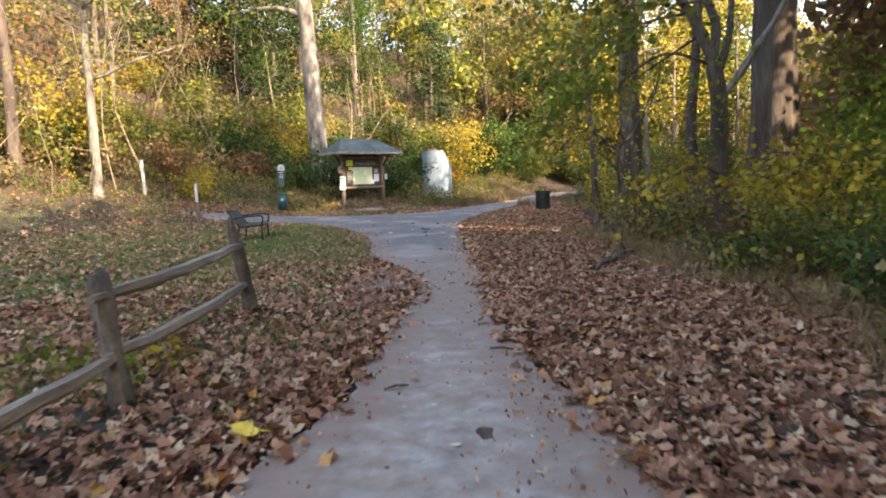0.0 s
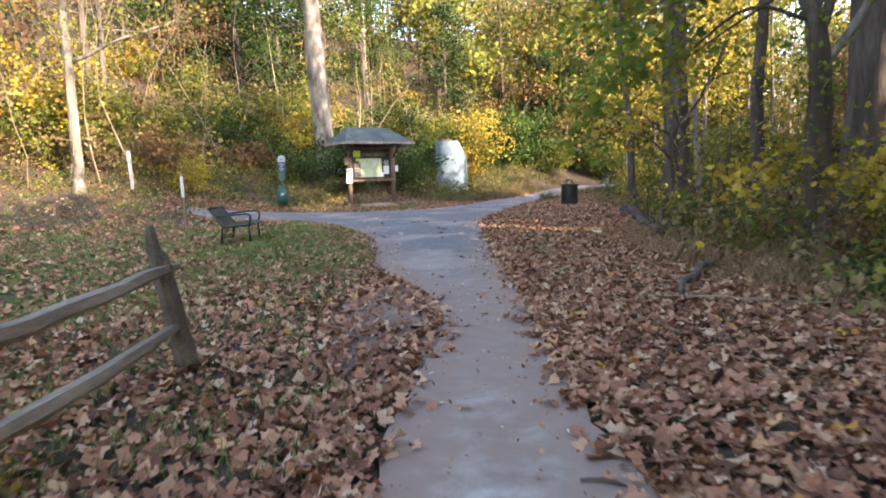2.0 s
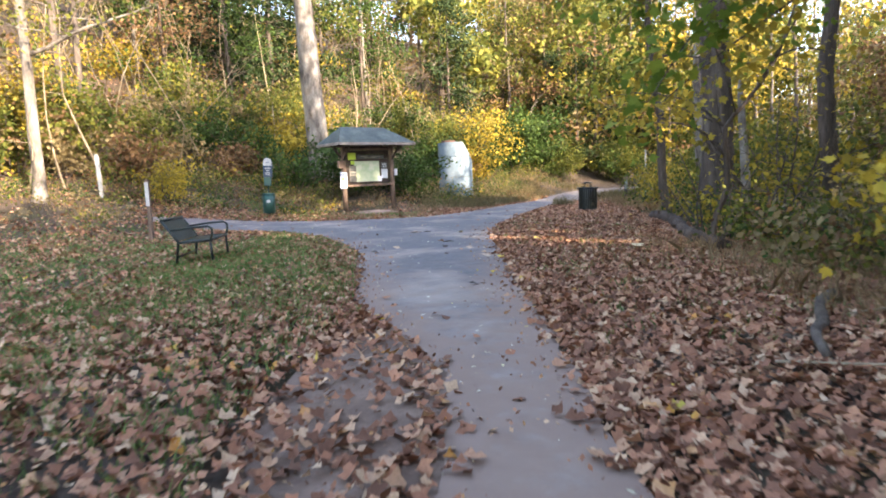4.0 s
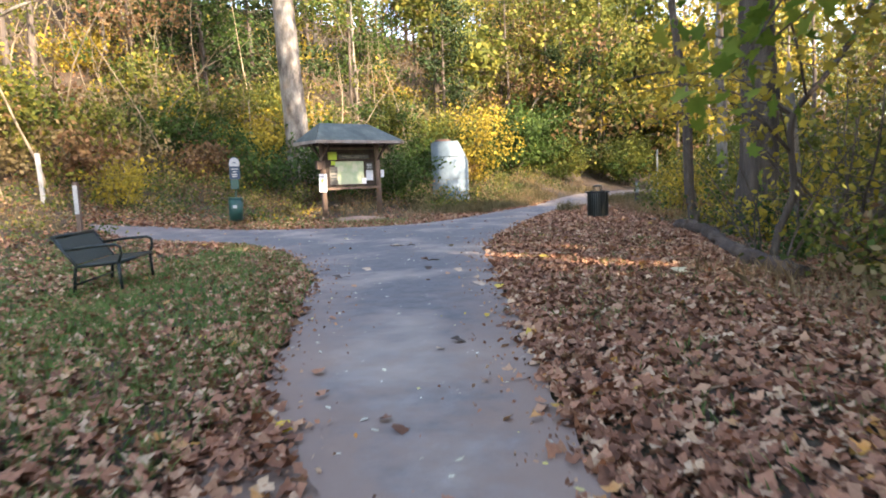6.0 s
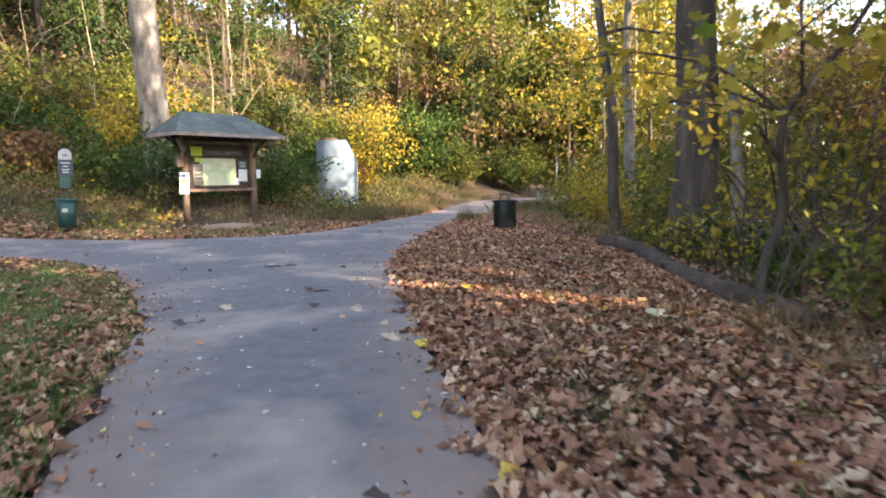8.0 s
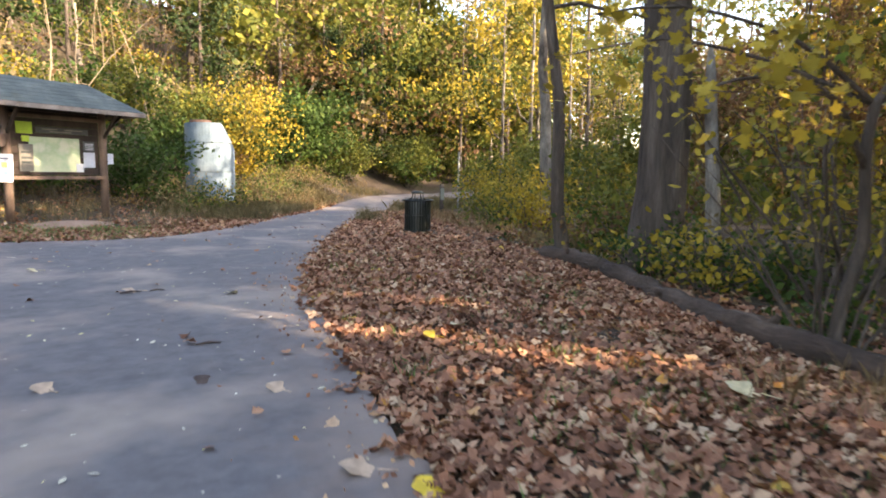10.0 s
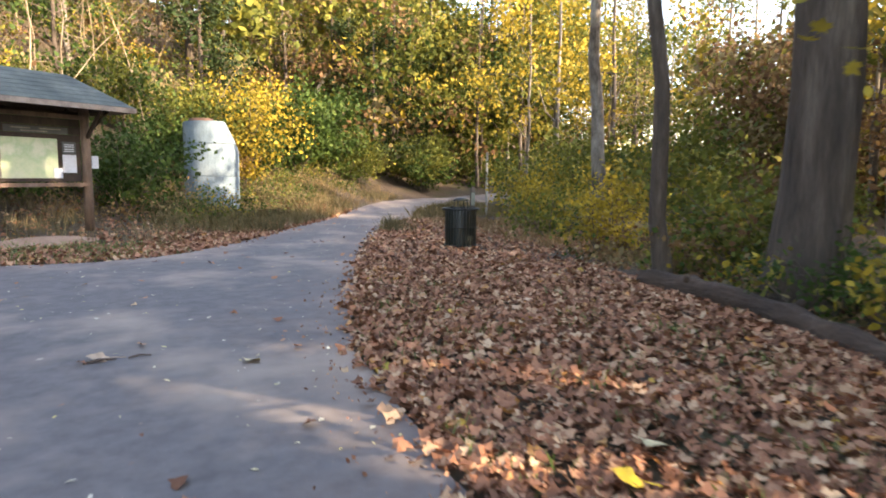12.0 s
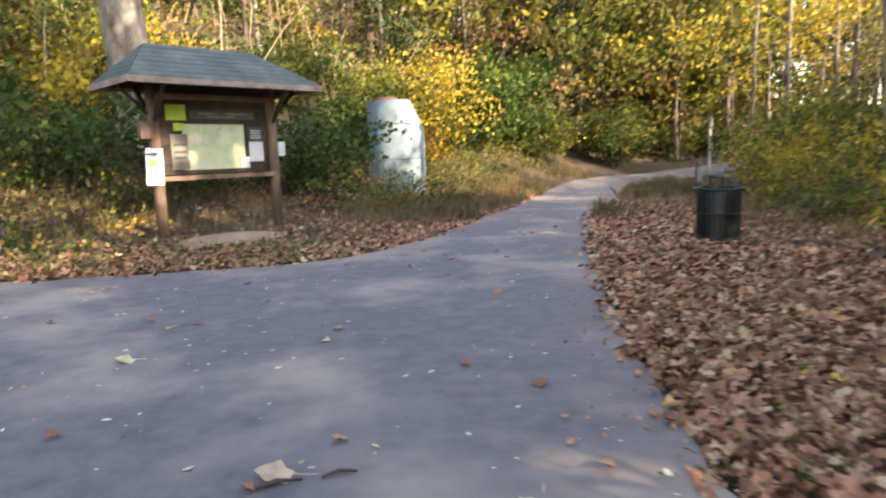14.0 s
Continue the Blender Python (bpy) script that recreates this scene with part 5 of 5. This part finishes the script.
def marker(name, label, x, y, z, h, w, mat, lean, face=None, base=None):
    k = thing(name, label, "marker post", pose(x, y, z, lean[0], lean[1], 0))
    part("post", boxed(0, 0, h / 2 - 0.1, w, w, h + 0.2, bevel=0.012), mat, k, smooth=False)
    if face:
        part("face_plate", boxed(0, -w / 2 - 0.006, face[0], w * 1.02, 0.012, face[1]), face[2], k, "white face plate", False)
    return k


marker("marker_post", "white painted wooden marker post leaning at the clearing's edge", -6.75, -5.95, up(-6.75, -5.95), 1.4, 0.1, M_WHITE, (0, -2))
marker("trail_marker", "brown trail marker post with a white face plate", -2.75, -10.9, up(-2.75, -10.9), 1.56, 0.09, M_POST, (0, 0), (1.2, 0.6, M_WHITE))
marker("sign_pole", "tall galvanised sign pole beside the path", 14.0, 4.4, up(14.0, 4.4), 2.25, 0.07, M_GALV, (0, 0))
marker("trail_marker", "short pale marker post beside the path", 12.4, 1.9, up(12.4, 1.9), 1.05, 0.12, M_WOOD, (0, 0), (0.7, 0.4, M_PLATE))

# ---- fallen log ----
M_LOG = mottled("log_bark", [(0.25, (0.03, 0.021, 0.016)), (0.5, (0.085, 0.057, 0.043)), (0.75, (0.19, 0.135, 0.1))], 3, 26, 0.95, 0, 1.0, 0.05, (1, 0.25, 1), 0.8)


def build_log():
    rnd = random.Random(9)
    n = 34
    pts, rad = [], []
    for i in range(n):
        t = i / (n - 1)
        pts.append((10.25 - 1.1 * t + 0.16 * math.sin(t * 6) + rnd.uniform(-0.02, 0.02), -9.3 - t * 7.4, 0.075 + 0.03 * math.sin(t * 9) + rnd.uniform(-0.015, 0.015)))
        rad.append((0.15 - 0.03 * t) * (1 + 0.1 * math.sin(i * 1.9) + rnd.uniform(-0.1, 0.1)))
    bm = tubed(pts, rad, 14, rough=0.1, rnd=rnd, ridge=0.12)
    # broken stubs of side limbs
    for k, (dx, dz, ln) in ((4, (-0.5, 0.5, 0.2)), (11, (0.4, 0.7, 0.16)), (17, (-0.6, 0.3, 0.24)), (25, (0.2, 0.8, 0.14))):
        a = Vector(pts[k])
        tube(bm, [a, a + Vector((dx, -0.2, dz)) * ln, a + Vector((dx, -0.3, dz)) * ln * 1.7], [0.06, 0.05, 0.03], 8, rough=0.15, rnd=rnd)
    ob = part("fallen_log", bm, M_LOG)
    tagged(ob, "long dark fallen log with broken stubs lying on leaf litter", "log")


build_log()


# ---- fallen leaves and grass ----
def litter():
    rng = np.random.default_rng(21)
    def spread(n, x0, x1, y0, y1):
        return np.stack((rng.uniform(x0, x1, n), rng.uniform(y0, y1, n)), 1)
    def faded(p, x0, x1, y0, y1, m):
        """Thins the spread towards the far sides of its field."""
        d = np.minimum(np.minimum(p[:, 0] - x0, x1 - p[:, 0]), np.minimum(p[:, 1] - y0, y1 - p[:, 1]))
        return p[rng.random(len(p)) < d / m + 0.05]
    def patchy(p, keep):
        v = np.sin(p[:, 0] * 1.7 + 1.3 * np.sin(p[:, 1] * 0.9)) * np.sin(p[:, 1] * 1.3 + np.sin(p[:, 0] * 1.1))
        return rng.random(len(p)) < keep + 0.35 * v
    def edge_gap(p):
        line = np.vstack((LEFT_EDGE, RIGHT_EDGE, FAR_EDGE))[::2]
        return np.concatenate([np.min(np.linalg.norm(q[:, None] - line[None], axis=2), axis=1) for q in np.array_split(p, 40)])
    def off_way(p, lap=0.11):
        inn = inside_way(p[:, 0], p[:, 1])
        ok = ~inn
        ok[inn] = edge_gap(p[inn]) < np.abs(rng.normal(size=inn.sum())) * lap
        return p[ok]
    near_east = off_way(faded(spread(47000, 5.2, 10.4, -34.5, -6), 0, 10.6, -35, -5, 1.6))
    east = off_way(spread(13000, 5.2, 12.0, -33, 3))
    west = off_way(faded(spread(62000, -8, 5.4, -34.5, -9), -8.5, 9, -35, -6, 3.5))
    west = west[patchy(west, 0.68)]
    verge = off_way(np.vstack((spread(18000, -14, 9, -10, 8), faded(spread(13000, -26, -3, -32, 0), -26, -2, -32, 1, 6))))
    verge = verge[patchy(verge, 0.55)]
    far = off_way(spread(5000, 7, 13, -6, 3))
    k = rng.integers(0, len(FAR_EDGE) * 9 // 20, 12000)
    rim = off_way(FAR_EDGE[k] + rng.normal(size=(12000, 2)) * 0.25 + 1.4 * np.abs(rng.normal(size=(12000, 1))) * np.array((-0.35, 0.75)))
    k = rng.random(2600)
    drift = np.stack((10.0 - 1.1 * k + 0.16 * np.sin(k * 6) - np.abs(rng.normal(size=2600)) * 0.22, -9.3 - k * 7.6), 1)
    k = rng.integers(0, len(LEFT_EDGE), 9000)
    rim_west = off_way(LEFT_EDGE[k] + rng.normal(size=(9000, 2)) * 0.3 - np.array((0.25, 0)))
    def trodden(q):
        d = np.hypot((q[:, 0] - 4.5) / 0.75, (q[:, 1] + 22.6) / 2.3)
        return q[(d > 1) | (rng.random(len(q)) < 0.22 + 0.75 * np.clip(d, 0, 1) ** 3)]
    west, rim_west = trodden(west), trodden(rim_west)
    under = off_way(np.vstack((spread(10000, 5.2, 10.4, -32, -7), spread(10000, 0, 5.2, -32, -18))))
    k = rng.integers(0, len(RIGHT_EDGE) * 3 // 5, 6000)
    rim_east = off_way(RIGHT_EDGE[k] + rng.normal(size=(6000, 2)) * 0.22 + np.array((0.16, 0)))
    under = trodden(under)
    for name, p, outline, hi, sz in (("leaf_litter", np.vstack((near_east, west, rim_west, rim_east, drift)), DRY_LEAF, 0.06, (0.045, 0.125)), ("leaf_litter", np.vstack((east, verge, far, rim, under)), DRY_LEAF, 0.045, (0.06, 0.13))):
        z = lift(p[:, 0], p[:, 1]) + rng.uniform(0.016, hi, len(p))
        size = rng.uniform(*sz, len(p))
        me = poly_mesh(name, leaves_at(rng, np.column_stack((p, z)), size, outline, 0.58, 0.5), M_LITTER)
        tagged(new(name, me), "thick litter of brown fallen leaves beside the path", "fallen leaves", kind="stuff")
    # crumbs of broken leaves between the whole ones
    p = np.vstack((off_way(spread(24000, 5.2, 9.6, -32, -8), 0.3), trodden(off_way(spread(20000, 0, 5.2, -32, -12), 0.3)), np.stack((rng.normal(5.8, 0.28, 320), rng.uniform(-30, -26.8, 320)), 1)))
    z = lift(p[:, 0], p[:, 1]) + rng.uniform(0.02, 0.08, len(p))
    me = poly_mesh("leaf_crumbs", leaves_at(rng, np.column_stack((p, z)), rng.uniform(0.015, 0.045, len(p)), QUAD_LEAF, 0.4, 0.3), M_LITTER)
    tagged(new("leaf_crumbs", me), "crumbled bits of dry leaf among the litter", "fallen leaves", kind="stuff")
    # scattered on the way, thicker towards its edges
    p = spread(3600, -4, 12, -32, 4)
    p = p[inside_way(p[:, 0], p[:, 1])]
    edge = np.min(np.linalg.norm(p[:, None] - np.vstack((LEFT_EDGE, RIGHT_EDGE, FAR_EDGE))[None], axis=2), axis=1)
    p = p[rng.random(len(p)) < 0.18 + 0.9 * np.exp(-edge / 0.25)]
    z = lift(p[:, 0], p[:, 1]) + rng.uniform(0.022, 0.04, len(p))
    me = poly_mesh("path_leaves", leaves_at(rng, np.column_stack((p, z)), 0.025 + 0.1 * rng.random(len(p)) ** 1.8, LOBED_LEAF, 0.75, 0.4), M_LITTER)
    tagged(new("path_leaves", me), "scattered fallen leaves on the asphalt path", "fallen leaves", kind="stuff")


def blades(name, label, p, h, w, mat, seed, kind="stuff", category="grass"):
    rng = np.random.default_rng(seed)
    n = len(p)
    a = rng.random(n) * 6.283
    hh = h * rng.uniform(0.5, 1.3, n)
    u = np.stack((np.cos(a), np.sin(a), np.zeros(n)), 1) * w
    tip = np.column_stack((rng.normal(size=(n, 2)) * 0.35, np.ones(n))) * hh[:, None]
    base = np.column_stack((p, lift(p[:, 0], p[:, 1])))
    mid = base + tip * 0.55 * np.array((0.6, 0.6, 1.0))
    v = np.stack((base - u, base + u, mid + u * 0.7, base + tip, mid - u * 0.7), 1)
    tagged(new(name, poly_mesh(name, v, mat)), label, category, kind=kind)


litter()


def pale_bits():
    """Small pale leaflets scattered over the asphalt."""
    rng = np.random.default_rng(77)
    p = np.stack((rng.uniform(-3, 11, 3400), rng.uniform(-31, 3, 3400)), 1)
    p = p[inside_way(p[:, 0], p[:, 1])]
    z = lift(p[:, 0], p[:, 1]) + 0.02
    me = poly_mesh("leaflets", leaves_at(rng, np.column_stack((p, z)), 0.018 + 0.045 * rng.random(len(p)) ** 2, ROUND_LEAF, 0.8, 0.3), M_BITS)
    tagged(new("leaflets", me), "small pale leaflets scattered on the asphalt path", "fallen leaves", kind="stuff")


M_BITS = leafy("pale_leaflets", [(0.0, (0.5, 0.45, 0.3)), (0.6, (0.7, 0.68, 0.55)), (1.0, (0.6, 0.5, 0.12))], 0.1, 0.7, 0.9)
pale_bits()
gr = np.random.default_rng(31)


def tufts(n, per, x0, x1, y0, y1, r):
    c = np.stack((gr.uniform(x0, x1, n), gr.uniform(y0, y1, n)), 1)
    p = (c[:, None] + gr.normal(size=(n, per, 2)) * r).reshape(-1, 2)
    return p[~inside_way(p[:, 0], p[:, 1]) & (np.hypot((p[:, 0] - 4.5) / 0.8, (p[:, 1] + 22.6) / 2.5) > 1)]


blades("grass", "short green grass showing through the leaves", np.vstack((tufts(620, 26, -6, 4.6, -24, -8.5, 0.22), tufts(650, 30, 0, 3.9, -20.5, -9.5, 0.16), tufts(420, 30, -4, 1.5, -23, -12, 0.2), tufts(260, 26, 0.5, 4.3, -27.5, -17, 0.14), tufts(160, 22, -4, 4.5, -31, -24, 0.15), tufts(420, 26, -14, -4, -20, -8.5, 0.3), tufts(260, 22, -6, 4, -6, -3, 0.2), tufts(120, 18, 6, 9, -22, -8, 0.12))), 0.1, 0.006, M_GRASS, 32)
blades("bank_grass", "olive and tan grass on the bank beside the path", np.vstack((tufts(560, 30, 3.6, 9.5, -1, 11, 0.25), tufts(260, 30, 11, 15.5, 3.5, 12, 0.25), tufts(110, 26, -8, 2, -3.5, 1, 0.25))), 0.34, 0.006, M_BANK, 34)
blades("dry_grass", "dry brown grass and weeds at the wood's edge", np.vstack((tufts(330, 30, 8.3, 12.5, -28, -16, 0.2), tufts(120, 30, 6.8, 13, 2, 14, 0.2), tufts(160, 24, -14, 6, -3.5, 7, 0.25), tufts(160, 24, -20, -5, -8, -2, 0.3), tufts(120, 30, 10.6, 14, -9, 2, 0.2))), 0.27, 0.005, M_DRY, 33, category="grass")


# ---- single leaves, sticks and bare earth that catch the eye ----
M_LEAF_YELLOW = plain("yellow_leaf", (0.72, 0.5, 0.04), 0.6)
M_LEAF_PALE = plain("pale_leaf", (0.62, 0.52, 0.3), 0.6)
M_LEAF_TAN = plain("tan_leaf", (0.5, 0.36, 0.25), 0.7)
M_LEAF_DARK = plain("dark_leaf", (0.07, 0.045, 0.035), 0.7)


def single_leaf(word, mat, x, y, size, turn, curl=0.05):
    """One lobed leaf with a raised midrib and a stalk."""
    out = smooth_line([(*p, 0) for p in np.vstack((LOBED_LEAF, LOBED_LEAF[:1])) * size], size * 0.12)[:-1]
    bm = bmesh.new()
    z = lambda px, py: 0.012 + curl * (abs(px) / size) ** 1.5 + 0.02 * math.sin(py / size * 4)
    ring = [bm.verts.new((px, py, z(px, py))) for px, py, _ in out]
    c = bm.verts.new((0, 0, z(0, 0)))
    for i in range(len(ring)):
        bm.faces.new((c, ring[i], ring[(i + 1) % len(ring)]))
    tube(bm, [(0, -size * 0.5, 0.02), (size * 0.05, -size * 0.75, 0.015), (size * 0.12, -size, 0.012)], [0.003] * 3, 4)
    ob = part("fallen_leaf", bm, mat)
    ob.matrix_world = pose(x, y, up(x, y) + (0.014 if bool(inside_way(np.array([x]), np.array([y]))[0]) else 0.06), 0, 0, turn)
    tagged(ob, f"single {word} fallen leaf lying on the ground", "leaf", "single leaves")


for word, mat, x, y, size, turn in (("bright yellow", M_LEAF_YELLOW, 4.11, -28.09, 0.17, 70), ("dark brown curled", M_LEAF_DARK, 5.45, -28.14, 0.11, 20), ("yellow", M_LEAF_YELLOW, 5.69, -16.4, 0.17, 10),
                                    ("large tan", M_LEAF_TAN, 5.43, -16.12, 0.19, 60), ("dark brown curled", M_LEAF_DARK, 3.46, -15.12, 0.17, 80), ("brown", M_LEAF_TAN, 3.77, -14.42, 0.15, 40),
                                    ("dark brown", M_LEAF_DARK, 4.72, -14.54, 0.11, 0), ("tan", M_LEAF_TAN, 5.17, -14.84, 0.14, 30), ("pale yellow", M_LEAF_PALE, 8.0, -15.9, 0.24, 15),
                                    ("tan", M_LEAF_TAN, 3.91, -10.98, 0.19, 75), ("pale tan", M_LEAF_PALE, 2.53, -9.1, 0.15, 85), ("pale grey", M_LEAF_PALE, 5.01, -11.39, 0.16, 150),
                                    ("orange-yellow", M_LEAF_YELLOW, 6.51, -14.02, 0.15, 33), ("pale", M_LEAF_PALE, 6.87, -13.75, 0.18, 120), ("yellow", M_LEAF_YELLOW, 4.21, -20.66, 0.1, 50),
                                    ("dark brown curled", M_LEAF_DARK, 5.18, -18.9, 0.14, 95)):
    single_leaf(word, mat, x, y, size, turn)
for x, y, ln, turn in ((4.76, -13.6, 0.2, 4), (3.93, -11.07, 0.22, 14), (4.2, -11.02, 0.16, 10), (4.9, -27.3, 0.18, 25), (5.7, -26.4, 0.2, -20)):
    bm = tubed([(-ln / 2, 0, 0.02), (0, 0.012, 0.03), (ln / 2, 0, 0.022)], [0.007, 0.011, 0.005], 7, rough=0.2, rnd=random.Random(int(ln * 100)))
    ob = part("bark_stick", bm, M_LEAF_DARK)
    ob.matrix_world = pose(x, y, up(x, y) + 0.005, 0, 0, turn)
    tagged(ob, "short dark piece of bark on the asphalt path", "stick", "bark pieces")

# a short rotten limb lying among the leaves
rot = smooth_line([(7.42, -22.45, 0.06), (7.62, -21.95, 0.09), (7.9, -21.55, 0.07), (8.12, -21.1, 0.12), (8.55, -20.55, 0.1)], 0.12)
bm = tubed(rot, [0.03 + 0.018 * math.sin(3.14 * i / len(rot)) for i in range(len(rot))], 9, rough=0.22, rnd=random.Random(3), ridge=0.15)
ob = part("rotten_limb", bm, M_BARK)
tagged(ob, "short gnarled rotten limb lying in leaf litter", "log")
for x, y, ln, turn in ((7.95, -22.95, 2.0, -26), (9.0, -21.2, 1.6, 6), (9.4, -22.4, 1.1, -40)):
    bm = tubed([(-ln / 2, 0, 0.05), (-ln / 6, 0.05, 0.08), (ln / 5, 0.02, 0.07), (ln / 2, 0.1, 0.1)], [0.012, 0.011, 0.009, 0.004], 6, rough=0.1, rnd=random.Random(7))
    ob = part("dead_branch", bm, M_STEM)
    ob.matrix_world = pose(x, y, 0, 0, 0, turn)
    tagged(ob, "thin pale dead branch lying on the leaves", "branch", "dead branches")

# trodden earth before the notice board
M_WORN = mottled("worn_soil", [(0.25, (0.13, 0.083, 0.06)), (0.55, (0.23, 0.158, 0.118)), (0.8, (0.33, 0.245, 0.19))], 2.4, 34, 0.95, 0, 0.8, 0.02)
M_EARTH = mottled("trodden_earth", [(0.25, (0.24, 0.15, 0.105)), (0.6, (0.36, 0.24, 0.175)), (0.85, (0.46, 0.33, 0.25))], 2, 30, 0.95, 0, 0.7, 0.02)


def bare_earth(label, x, y, z, rx, ry, rise, turn, seed, mat):
    er = random.Random(seed)
    bm = bmesh.new()
    rings = []
    for k in range(5):
        f = 1 - k / 4.6
        rings.append([bm.verts.new((rx * f * math.cos(a) * er.uniform(0.93, 1.07), ry * f * math.sin(a) * er.uniform(0.9, 1.1), rise[0] + rise[1] * (1 - f * f))) for a in np.linspace(0, 2 * math.pi, 28, endpoint=False)])
    for r0, r1 in zip(rings, rings[1:]):
        for k in range(28):
            bm.faces.new((r0[k], r0[(k + 1) % 28], r1[(k + 1) % 28], r1[k]))
    bm.faces.new(rings[-1])
    ob = part("earth_patch", bm, mat)
    ob.matrix_world = pose(x, y, z, 0, 0, turn)
    tagged(ob, label, "bare earth", kind="structure")


bare_earth("low bare patch of reddish trodden earth before the notice board", 1.75, -2.75, up(1.75, -2.75) + 0.01, 1.15, 0.62, (-0.03, 0.12), KA, 6, M_EARTH)
bare_earth("reddish bare earth worn beside the path", 4.5, -22.6, 0.0, 0.72, 2.4, (-0.012, 0.026), 0, 7, M_WORN)
